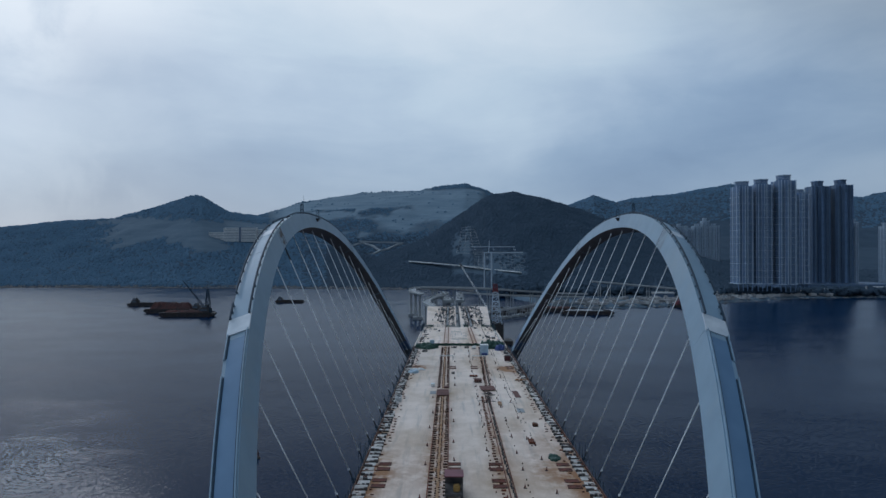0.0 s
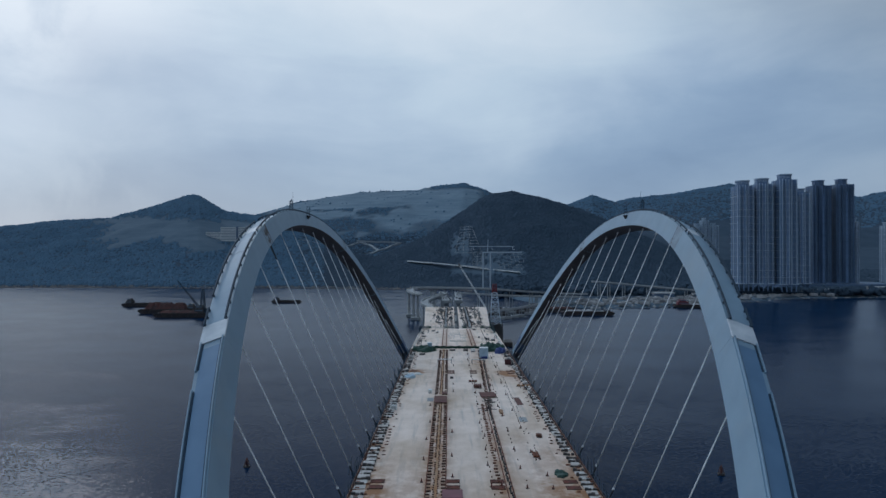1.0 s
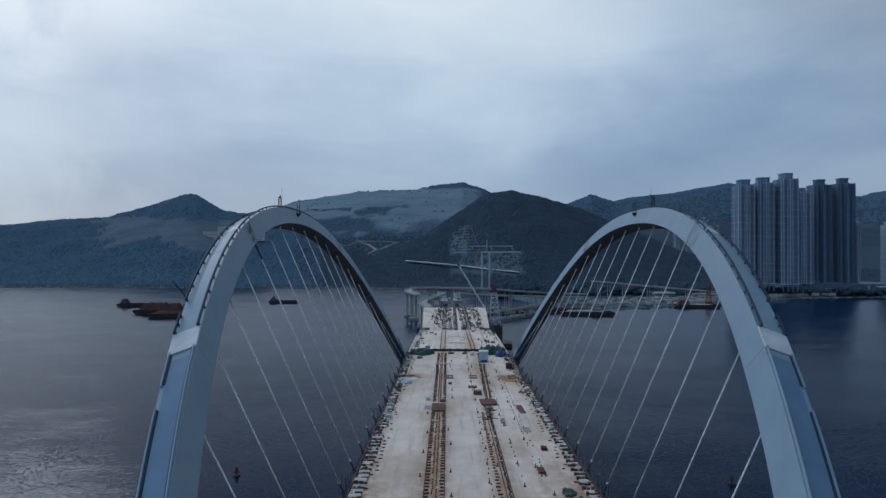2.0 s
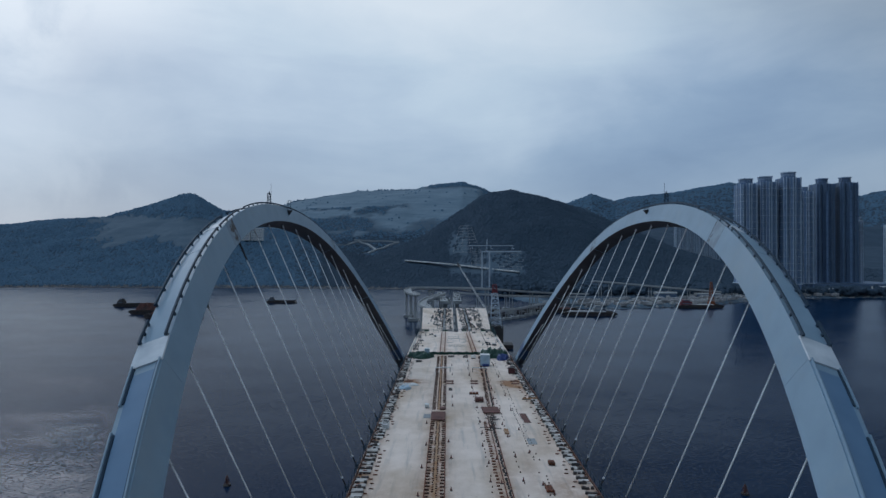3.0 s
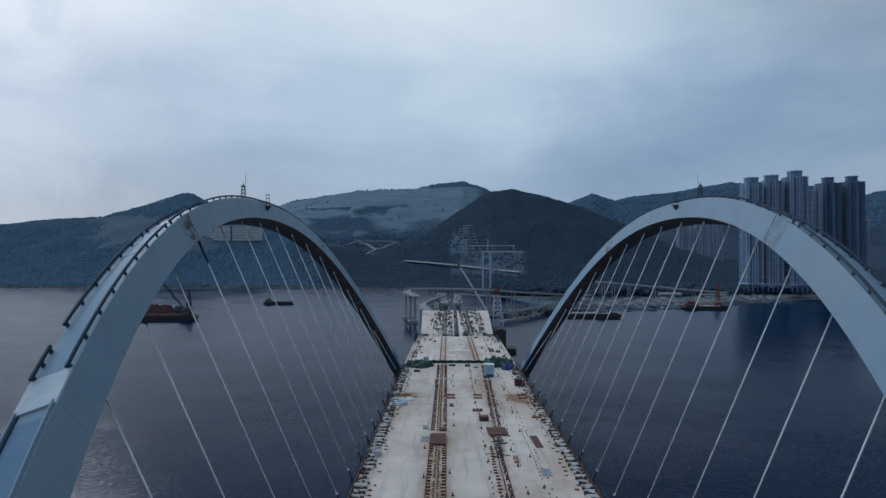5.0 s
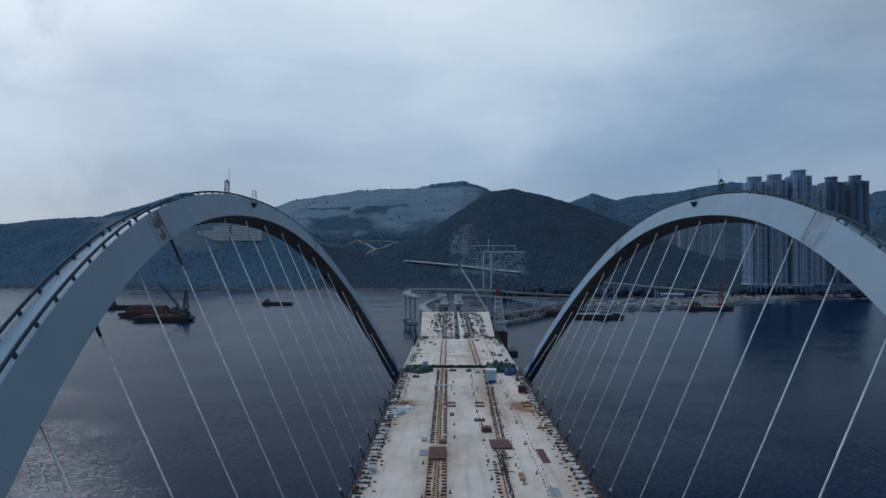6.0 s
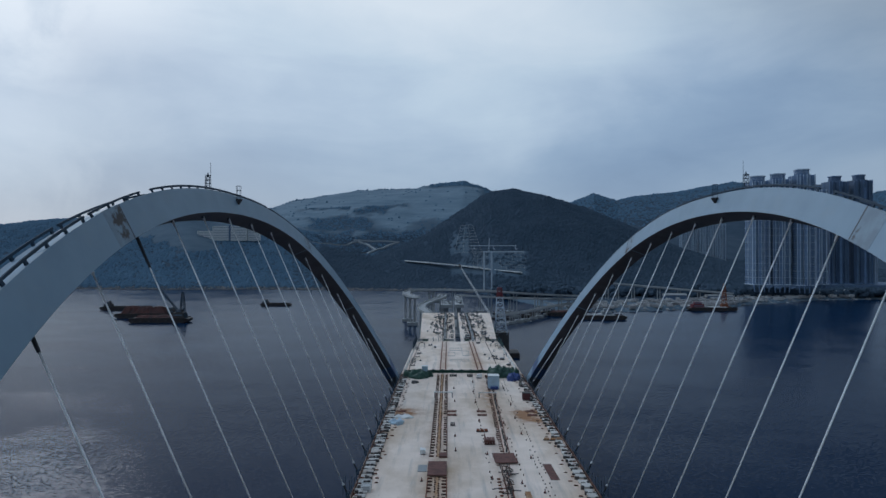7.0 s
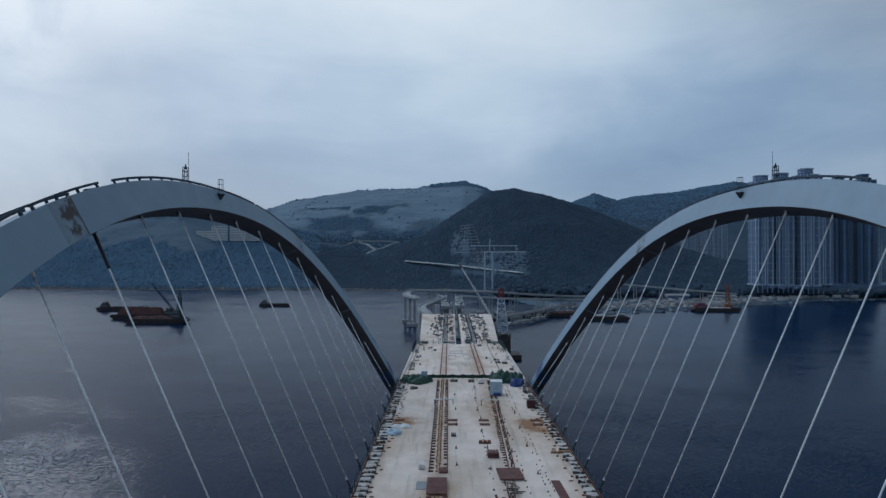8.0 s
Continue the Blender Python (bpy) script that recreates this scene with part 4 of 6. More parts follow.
bundle(14.8, 215.0, 0.8, 3.4, 0.6, M["dark"], "dark pipes leaning along the deck edge", 4, 12)
bundle(15.2, 206.5, 0.7, 2.0, 0.5, M["dark"], "dark pipes leaning along the deck edge", 4, 13)


def cage(x, y):
    c = thing("wire_cage", (x, y, deck_z(y)), "white wire cage standing on the deck edge", "cage")
    bm = bmesh.new()
    for a in (-0.6, 0.6):
        for b in (-0.7, 0.7):
            tube(bm, (a, b, 0), (a, b, 1.3), 0.05, n=5)
    for z in (0.1, 0.5, 0.9, 1.3):
        for b in (-0.7, 0.7):
            tube(bm, (-0.6, b, z), (0.6, b, z), 0.04, n=4)
        for a in (-0.6, 0.6):
            tube(bm, (a, -0.7, z), (a, 0.7, z), 0.04, n=4)
    part("wires", bm, M["white"], c)
    part("load", boxes([((0, 0, 0.45), (0.9, 1.1, 0.8))]), M["beige"], c)


cage(-15.2, 141.5)


def loader():
    t = thing("site_vehicle", (-3.12, 85.6, deck_z(85.6)), "small dark site vehicle with a red roof and yellow load", "vehicle")
    part("chassis", boxes([((0, 0, 0.75), (2.2, 4.6, 0.35))]), M["dark"], t)
    for sx in (-1, 1):
        for y in (-1.5, 1.5):
            bm = bmesh.new()
            tube(bm, (sx * 0.85, y, 0.5), (sx * 1.2, y, 0.5), 0.5, n=14)
            wh = part("wheel", bm, M["dark"], t)
            bm = bmesh.new()
            tube(bm, (sx * 1.18, y, 0.5), (sx * 1.23, y, 0.5), 0.24, n=10)
            part("rim", bm, M["white"], wh)
        for y in (-0.4, 2.0):
            part("pillar", boxes([((sx * 1.15, y, 1.7), (0.12, 0.12, 1.6))]), M["dark"], t)
    bm = boxes([((0, 0.8, 2.55), (2.6, 2.8, 0.16))])
    bmesh.ops.bevel(bm, geom=list(bm.edges), offset=0.06, segments=1, affect="EDGES")
    part("roof", bm, M["truckroof"], t, "dull red roof panel")
    part("cab_back", boxes([((0, 1.6, 1.5), (2.2, 0.1, 1.4))]), M["dark"], t)
    bm = boxes([((0.35, -1.2, 1.3), (0.9, 1.2, 0.8))])
    bmesh.ops.bevel(bm, geom=list(bm.edges), offset=0.15, segments=2, affect="EDGES")
    part("load", bm, M["yellow"], t, "yellow machine on the load bed")
    for sx in (-1, 1):
        part("side_board", boxes([((sx * 1.1, -1.2, 1.2), (0.08, 2.2, 0.6))]), M["dark"], t)


loader()


def traffic_cone():
    c = thing("traffic_cone", (0, 0, -50), "dull red traffic cone with a dark base on the deck", "traffic cone", "cones on the deck")
    part("base", boxes([((0, 0, 0.04), (0.36, 0.36, 0.08))]), M["dark"], c)
    bm = bmesh.new()
    tube(bm, (0, 0, 0.08), (0, 0, 0.6), 0.14, 0.035, 10)
    part("body", bm, M["cone"], c)
    return c


cone = traffic_cone()
first = True
for x, y0, y1, pitch in ((-7.5, 84, 150, 7.5), (-3.3, 100, 146, 9), (2.6, 96, 220, 6.0), (7.0, 88, 222, 6.4), (9.9, 112, 222, 9.0), (-2.6, 160, 215, 7.5), (4.0, 84, 130, 8.5), (10.6, 86, 112, 5.0)):
    y = y0
    while y < y1:
        m = pose(x + rnd.uniform(-0.3, 0.3), y, deck_z(y), 0, 0, rnd.uniform(0, 90))
        if first:
            cone.matrix_basis, first = m, False
        else:
            copy_thing(cone, m)
        y += pitch * rnd.uniform(1.0, 2.1)
# ---------------------------------------------------------------- land
def profile(x, pts):
    """Crest height along a ridge, eased between its summits and saddles."""
    xs, zs = zip(*pts)
    return np.interp(x, xs, zs)


# crest of each ridge: place along x at the ridge's own distance, height
WEST_D, WEST = 1800, [(-3200, 101), (-1500, 126), (-1287, 139), (-1150, 147), (-1046, 155), (-965, 161), (-885, 181), (-820, 196), (-772, 213), (-748, 222), (-715, 220), (-683, 201), (-640, 179), (-580, 169), (-515, 163), (-400, 131), (-200, 81), (100, 31)]
NORTH_D, NORTH = 2250, [(-1500, 85), (-800, 165), (-665, 201), (-565, 230), (-445, 251), (-325, 270), (-205, 276), (-125, 283), (-62, 296), (48, 304), (98, 292), (145, 273), (300, 225), (600, 155), (1200, 95)]
DARK_D, DARK = 1500, [(-420, 12), (-200, 44), (-145, 66), (-80, 90), (-25, 122), (30, 157), (68, 186), (95, 199), (145, 205), (200, 196), (253, 181), (307, 163), (354, 142), (400, 122), (468, 94), (535, 68), (602, 48), (670, 28), (800, 6), (1500, 3)]
EAST_D, EAST = 3200, [(-600, 38), (300, 218), (602, 306), (718, 347), (830, 312), (916, 332), (1090, 350), (1260, 381), (1402, 398), (1718, 370), (2060, 338), (2195, 361), (2600, 348), (3400, 278)]


def shore_y(x):
    """Where the shoreline runs, as y."""
    base = np.interp(x, [-3000, -900, -300, 0, 60, 118, 190, 296, 350, 483, 614, 900, 2500], [1240, 1150, 1120, 1090, 960, 705, 716, 757, 803, 872, 897, 930, 1100])
    return base + 7 * np.sin(x / 61.0) + 3 * np.sin(x / 17.0)


def ridge(x, y, dist, pts, front, back):
    z = profile(x * dist / np.maximum(y, 300), pts)
    return z * smoothstep(0, 1, (y - front) / (dist - front)) * (1 - 0.8 * smoothstep(dist * 1.03, dist * back, y))


def height(x, y):
    x, y = np.asarray(x, float), np.asarray(y, float)
    sh = shore_y(x)
    a = ridge(x, y, WEST_D, WEST, sh - 60, 1.35)
    b = ridge(x, y, NORTH_D, NORTH, np.maximum(sh, 1150) + 60, 1.35)
    c = ridge(x, y, DARK_D, DARK, np.maximum(sh + 60, 985), 1.5)
    d = ridge(x, y, EAST_D, EAST, 1500, 1.3)
    h = np.maximum(np.maximum(a, b), np.maximum(c, d))
    h = np.maximum(h, 3.2)
    return np.where(y > sh, h * smoothstep(0, 14, y - sh) + 0.2, -5.0)


def relief(x, y):
    return noise.fractal(Vector((x / 150, y / 150, 0.3)), 0.85, 2.1, 5)


def ground_at(x, y):
    z = float(height(x, y))
    return z + (relief(x, y) * min(z * 0.09, 9) if z > 12 else 0)


def slope_y(x, z, y0=900, y1=2200):
    """Where, going inland at x, the ground reaches the height z."""
    ys = np.linspace(y0, y1, 400)
    zs = height(np.full_like(ys, x), ys)
    return float(ys[np.argmax(zs >= z)])


gx = np.concatenate([np.linspace(-2800, -1050, 70)[:-1], np.linspace(-1050, 750, 300), np.linspace(750, 3600, 110)[1:]])
gy = np.concatenate([np.linspace(680, 1640, 230), np.linspace(1640, 4200, 160)[1:]])
X, Y = np.meshgrid(gx, gy)
Z = height(X, Y)
nz = np.array([relief(x, y) for x, y in zip(X.ravel(), Y.ravel())]).reshape(X.shape)
Z = np.where(Z > 12, Z + nz * np.minimum(Z * 0.09, 9), Z + np.where(Z > 2, nz * 0.8, 0))


def cover_of(x, y, z, n):
    """1: open grass and bare terraces, 0: woodland."""
    az = x / y
    m = 1.0 * n + 0.35 * np.sin(x / 23.0 + 3 * n) * np.sin(y / 31.0 - x / 44.0)
    b = ridge(x, y, NORTH_D, NORTH, np.maximum(shore_y(x), 1150) + 60, 1.35)
    c = ridge(x, y, DARK_D, DARK, np.maximum(shore_y(x) + 60, 985), 1.5)
    west = smoothstep(-0.585, -0.52, az + 0.04 * m) * (1 - smoothstep(-0.30, -0.26, az)) * smoothstep(78, 92, z + 22 * m) * (1 - smoothstep(136, 152, z + 110 * (az + 0.36) + 16 * m))
    open_hill = smoothstep(-0.31, -0.26, az) * (1 - smoothstep(0.04, 0.06, az)) * smoothstep(2, 14, b - c) * smoothstep(104, 126, z + 34 * m) * (1 - smoothstep(-0.05, -0.02, az) * smoothstep(262, 276, z))
    def wood(a0, a1, z0, z1, soft=0.018, rough=16.0):
        q, h = az + 0.03 * m, z + rough * m
        return smoothstep(a0 - soft, a0 + soft, q) * (1 - smoothstep(a1 - soft, a1 + soft, q)) * smoothstep(z0 - 5, z0 + 5, h) * (1 - smoothstep(z1 - 5, z1 + 5, h))
    belt = smoothstep(-0.25, -0.21, az) * (1 - smoothstep(-0.075, -0.055, az)) * (1 - smoothstep(4, 8, np.abs(z - 190 - 14 * m - 60 * (az + 0.15)))) * smoothstep(-0.3, 0.1, np.sin(x / 19.0) + 1.2 * m + 0.4)
    trees = np.maximum(np.maximum(wood(-0.215, -0.105, 120, 168), wood(-0.135, -0.085, 176, 198, 0.01)), np.maximum(belt, 0.8 * wood(-0.06, 0.02, 108, 150)))
    north = open_hill * (1 - 0.92 * trees)
    flat = (z < 11) & (x > 60) & (y < shore_y(x) + 90)
    works = 0.34 * smoothstep(-0.005, 0.004, az) * (1 - smoothstep(0.112, 0.122, az)) * smoothstep(20, 27, z) * (1 - smoothstep(62, 72, z)) * (1 - smoothstep(1250, 1330, y)) * smoothstep(-0.35, 0.05, n + 0.25)
    cut = 0.42 * smoothstep(-0.002, 0.004, az) * (1 - smoothstep(0.026, 0.032, az)) * smoothstep(55, 62, z) * (1 - smoothstep(120, 128, z)) * (1 - smoothstep(1340, 1400, y))
    return np.clip(np.where(flat, 0.5, np.maximum(np.maximum(0.45 * west, north), np.maximum(works, cut))), 0, 1)


COV = cover_of(X, Y, Z, nz)
nx, ny = len(gx), len(gy)
idx = np.arange(nx * ny).reshape(ny, nx)
faces = np.stack([idx[:-1, :-1], idx[:-1, 1:], idx[1:, 1:], idx[1:, :-1]], -1).reshape(-1, 4)
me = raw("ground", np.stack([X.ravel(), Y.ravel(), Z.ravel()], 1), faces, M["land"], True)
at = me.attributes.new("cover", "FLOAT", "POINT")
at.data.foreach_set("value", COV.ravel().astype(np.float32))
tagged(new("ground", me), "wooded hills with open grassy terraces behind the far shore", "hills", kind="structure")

# solid shapes repeated many times over: one joined mesh each
ico = bmesh.new()
bmesh.ops.create_icosphere(ico, subdivisions=1, radius=1.0)
ICO_V = np.array([v.co[:] for v in ico.verts])
ICO_F = np.array([[v.index for v in f.verts] for f in ico.faces])
ico.free()
CUBE_V = np.array([(a, b, c) for c in (-0.5, 0.5) for a, b in ((-0.5, -0.5), (0.5, -0.5), (0.5, 0.5), (-0.5, 0.5))])
CUBE_F = np.array([(3, 2, 1, 0), (4, 5, 6, 7), (0, 1, 5, 4), (1, 2, 6, 5), (2, 3, 7, 6), (3, 0, 4, 7)])


def many(name, base_v, base_f, pos, scale, jitter, material, rng, turn=True):
    n, k = len(pos), len(base_v)
    v = np.repeat(base_v[None], n, 0) * (1 + jitter * rng.standard_normal((n, k, 1)))
    v = v * np.asarray(scale)[:, None, :]
    if turn:
        a = rng.uniform(0, 6.283, n)
        ca, sa = np.cos(a)[:, None], np.sin(a)[:, None]
        v = np.stack([v[..., 0] * ca - v[..., 1] * sa, v[..., 0] * sa + v[..., 1] * ca, v[..., 2]], -1)
    v = v + np.asarray(pos)[:, None, :]
    f = base_f[None] + (np.arange(n) * k)[:, None, None]
    return raw(name, v.reshape(-1, 3), f.reshape(-1, base_f.shape[1]), material)


rng = np.random.default_rng(11)


def at_height(x, z):
    return (x, slope_y(x, z))


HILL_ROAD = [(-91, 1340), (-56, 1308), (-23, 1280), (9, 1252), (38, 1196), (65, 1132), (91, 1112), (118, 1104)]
TRACKS = [
    [at_height(-365, 96), at_height(-230, 92), at_height(-205, 88), at_height(-178, 72), at_height(-205, 62)],
    [at_height(-178, 72), at_height(-150, 84), at_height(-125, 92), at_height(-240, 96)],
]


def near_road(x, y, d):
    """Which places lie within d of a hillside road."""
    hit = np.zeros(len(x), bool)
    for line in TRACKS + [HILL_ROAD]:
        for (ax, ay), (bx, by) in zip(line, line[1:]):
            for t in np.linspace(0, 1, 14):
                hit |= np.hypot(x - ax - (bx - ax) * t, (y - ay - (by - ay) * t) * 0.45) < d
    return hit


# a tree crown: a rounded, slightly uneven dome of few faces
RING = [(math.cos(k * 2.0944 / 1.6667), math.sin(k * 2.0944 / 1.6667)) for k in range(5)]
CROWN_V = np.array([(0.05, 0.0, 1.0)] + [(0.72 * a, 0.72 * b, 0.55) for a, b in RING] + [(a, b, -0.5) for a, b in RING])
CROWN_F = np.array([(0, 1 + k, 1 + (k + 1) % 5) for k in range(5)] + [(1 + k, 6 + k, 6 + (k + 1) % 5) for k in range(5)] + [(1 + k, 6 + (k + 1) % 5, 1 + (k + 1) % 5) for k in range(5)])


def woods(name, n, az0, az1, d0, d1, r0, r1, label, edge=0.45, lone=0.93, leaf="wood"):
    az = rng.uniform(az0, az1, n)
    y = d0 + (d1 - d0) * rng.random(n) ** 0.8
    x = az * y
    z = np.array([ground_at(a, b) for a, b in zip(x, y)])
    rel = np.array([relief(a, b) for a, b in zip(x, y)])
    c = cover_of(x, y, z, rel)
    keep = ~near_road(x, y, 6) & (z > 2.8) & (rng.random(n) > np.minimum(c / edge, 1.0) * lone) & ~((z < 11) & (x > 60) & (y < shore_y(x) + 120))
    x, y, z = x[keep], y[keep], z[keep]
    r = r0 + (r1 - r0) * rng.random(len(x)) ** 1.6
    me = many(name, CROWN_V, CROWN_F, np.stack([x, y, z - r * 0.30], 1), np.stack([r, r, r * rng.uniform(0.75, 1.15, len(x))], 1), 0.09, M[leaf], rng)
    me.polygons.foreach_set("use_smooth", [True] * len(me.polygons))
    tagged(new(name, me), label, "woods", kind="stuff")


woods("hill_woods", 42000, -0.80, -0.20, 1090, 1900, 2.4, 5.2, "dense dark green woods on the western hill", lone=1.0, leaf="hazewood")
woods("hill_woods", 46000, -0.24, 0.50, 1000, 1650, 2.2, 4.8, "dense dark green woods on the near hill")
woods("hill_woods", 17000, -0.32, 0.06, 1500, 2330, 2.6, 5.2, "scattered trees on the grassy hill", leaf="hazewood", edge=0.35, lone=0.985)
woods("hill_woods", 15000, 0.12, 0.85, 2300, 3300, 4.0, 7.5, "dense woods on the far ridge", leaf="hazewood")


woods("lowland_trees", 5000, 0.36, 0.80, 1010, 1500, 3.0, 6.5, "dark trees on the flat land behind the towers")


def crest_trees():
    x = rng.uniform(-720, 170, 900)
    y = NORTH_D + rng.uniform(-25, 25, 900)
    z = np.array([ground_at(a, b) for a, b in zip(x, y)])
    r = rng.uniform(2.2, 6.0, 900) * (0.6 + 0.5 * np.abs(np.sin(x / 37.0)))
    me = many("crest_trees", CROWN_V, CROWN_F, np.stack([x, y, z], 1), np.stack([r, r, r * 1.1], 1), 0.14, M["hazewood"], rng)
    tagged(new("crest_trees", me), "row of dark trees along the hill's crest", "trees", kind="stuff")


crest_trees()


# rocks along the western shore, rubble on the eastern one
def strewn(name, n, x0, x1, off0, off1, s0, s1, material, label, cat, flat=0.6):
    x = rng.uniform(x0, x1, n)
    y = shore_y(x) + rng.uniform(off0, off1, n)
    s = s0 + (s1 - s0) * rng.random(n) ** 2
    z = np.array([max(float(height(a, b)), 0.0) for a, b in zip(x, y)])
    me = many(name, ICO_V, ICO_F, np.stack([x, y, z + s * 0.15], 1), np.stack([s, s * rng.uniform(0.6, 1.2, n), s * flat * rng.uniform(0.5, 1.2, n)], 1), 0.2, material, rng)
    tagged(new(name, me), label, cat, kind="stuff")


strewn("shore_rocks", 4000, -1300, 40, -3, 10, 0.4, 1.7, M["rock"], "pale brown rocks along the wooded shore", "rocks", 0.9)
strewn("shore_rubble", 2600, 100, 1000, -2, 60, 0.5, 2.4, M["rubble"], "grey rubble and sand heaps on the reclaimed shore", "rubble", 0.55)
x = rng.uniform(150, 560, 420)
y = shore_y(x) + rng.uniform(6, 90, 420)
sc = np.stack([rng.uniform(2, 10, 420), rng.uniform(2, 6, 420), rng.uniform(1.2, 4.0, 420)], 1)
me = many("site_goods", CUBE_V, CUBE_F, np.stack([x, y, 3.3 + sc[:, 2] * 0.45], 1), sc, 0.02, M["rubble"], rng)
tagged(new("site_goods", me), "stacked grey building goods on the reclaimed shore", "building goods", kind="stuff")


def tree_belt(name, n, x0, x1, y0, y1, r0, r1, zb=3):
    x, y = rng.uniform(x0, x1, n), rng.uniform(y0, y1, n)
    r = rng.uniform(r0, r1, n)
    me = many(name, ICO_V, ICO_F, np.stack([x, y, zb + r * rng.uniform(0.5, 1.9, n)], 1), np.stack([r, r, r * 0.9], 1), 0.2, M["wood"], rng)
    tagged(new(name, me), "belt of dark green trees below the towers", "trees", kind="stuff")


tree_belt("tree_belt", 1100, 345, 720, 893, 925, 2.5, 5.0)
tree_belt("tree_belt", 700, 60, 380, 880, 985, 3.0, 6.0)


# ---------------------------------------------------------------- towers
def octagon(bm, cx, cy, w, d, z0, z1, cut):
    """An upright block with cut corners."""
    a, b, c = w / 2, d / 2, cut
    ring = [(-a + c, -b), (a - c, -b), (a, -b + c), (a, b - c), (a - c, b), (-a + c, b), (-a, b - c), (-a, -b + c)]
    lo = [bm.verts.new((cx + p, cy + q, z0)) for p, q in ring]
    hi = [bm.verts.new((cx + p, cy + q, z1)) for p, q in ring]
    for k in range(8):
        bm.faces.new((lo[k], lo[(k + 1) % 8], hi[(k + 1) % 8], hi[k]))
    bm.faces.new(hi)
    bm.faces.new(lo[::-1])


def tower(x, y, w, d, z0, z1, wall, trim, label, crown_w=0.62, storey=3.05, band=3, legs=True):
    """A slender block: rounded bays with deep joints, a slab edge at every storey, panes, fine ribs and a drum for a crown."""
    H = z1 - z0
    t = thing("residential_tower", (x, y, z0), label, "tower block", "residential towers on the far shore")
    ch = 0.052 * H
    hb = H - ch
    bays = ((-0.345, 0.29, 0.0), (0.0, 0.33, -1.8), (0.345, 0.29, 0.0))
    part("core", boxes([((0, 1.5, hb / 2), (w * 0.92, d - 3, hb - 0.4))]), wall, t)
    n = int(hb / storey)
    for cx, cw, dy in bays:
        bm = bmesh.new()
        octagon(bm, cx * w, dy, cw * w, d, 0, hb - (2.0 if cx else 0.5), cw * w * 0.24)
        part("bay", bm, wall, t)
    slabs, bands, panes = bmesh.new(), bmesh.new(), []
    for i in range(1, n - 1):
        zz = i * storey
        for cx, cw, dy in bays:
            octagon(slabs, cx * w, dy, cw * w + 0.7, d + 0.7, zz - 0.18, zz + 0.18, cw * w * 0.24)
            if i % band == 0:
                octagon(bands, cx * w, dy, cw * w + 1.5, d + 1.5, zz - 0.1, zz + 0.42, cw * w * 0.24)
            for q in (-1, 1):
                panes.append(((cx * w + q * cw * w * 0.13, dy - d / 2 - 0.02, zz + 1.5), (cw * w * 0.20, 0.16, 1.7)))
        for sx in (-1, 1):
            for q in range(3):
                panes.append(((sx * w * 0.489, -d * 0.26 + q * d * 0.26, zz + 1.5), (0.3, d * 0.14, 1.5)))

    def joined(name, lst, material, label=""):
        p, s = np.array([a for a, b in lst]), np.array([b for a, b in lst])
        ob = new(name, many(name, CUBE_V, CUBE_F, p, s, 0.0, material, rng, turn=False))
        ob.parent = t
        ob["kind"] = "stuff"
        if label:
            ob["label"] = label

    part("slab_edge", slabs, M["towerslab"] if wall is not M["towerdark"] else wall, t, "pale balcony edges at every storey")["kind"] = "stuff"
    part("refuge_band", bands, trim if wall is not M["towerdark"] else wall, t, "pale bands every few storeys")["kind"] = "stuff"
    joined("pane", panes, M["glass"], "dark window panes")
    for cx, dy in ((-0.495, 2.0), (-0.40, -0.5), (-0.185, 0.6), (-0.06, -2.3), (0.06, -2.3), (0.185, 0.6), (0.40, -0.5), (0.495, 2.0)):
        part("rib", boxes([((cx * w, -d / 2 + dy, hb / 2), (0.42, 1.2, hb))]), M["towerwhite"] if wall is not M["towerdark"] else trim, t, "pale vertical rib")
    for sx in (-0.5, 0.5):
        part("rib", boxes([((sx * w, d * 0.1, hb / 2), (0.5, 0.7, hb))]), trim, t, "pale vertical rib")
    if wall is M["towerdark"]:
        part("rib", boxes([((0, -d / 2 - 2.0, hb * 0.46), (2.4, 0.8, hb * 0.92))]), M["tower"], t, "pale vertical strip")
    bm = bmesh.new()
    octagon(bm, 0, 0, w * crown_w, d * 0.62, hb - 1, hb + ch * 0.8, w * crown_w * 0.28)
    c = part("crown", bm, wall, t)
    for k, (lo, hi) in enumerate(((0.30, 0.36), (0.52, 0.58))):
        bm = bmesh.new()
        octagon(bm, 0, 0, w * crown_w + 0.8, d * 0.62 + 0.8, hb + ch * lo, hb + ch * hi, w * crown_w * 0.28)
        part("crown_ring", bm, trim, c)
    bm = bmesh.new()
    octagon(bm, 0, 0, w * crown_w + 1.6, d * 0.62 + 1.6, hb + ch * 0.82, H, w * crown_w * 0.28)
    part("crown_cap", bm, M["towerwhite"] if wall is not M["towerdark"] else trim, c)
    if legs:
        part("transfer_plate", boxes([((0, 0, 0.2), (w * 1.04, d + 2, 1.1))]), trim, t)
        for i in range(4):
            bm = bmesh.new()
            tube(bm, (w * (i / 3 - 0.5) * 0.8, -d / 2 + 1, -10), (w * (i / 3 - 0.5) * 0.9, -d / 2 + 1, 0), 0.7, 0.9, 8)
            part("leg", bm, wall, t)


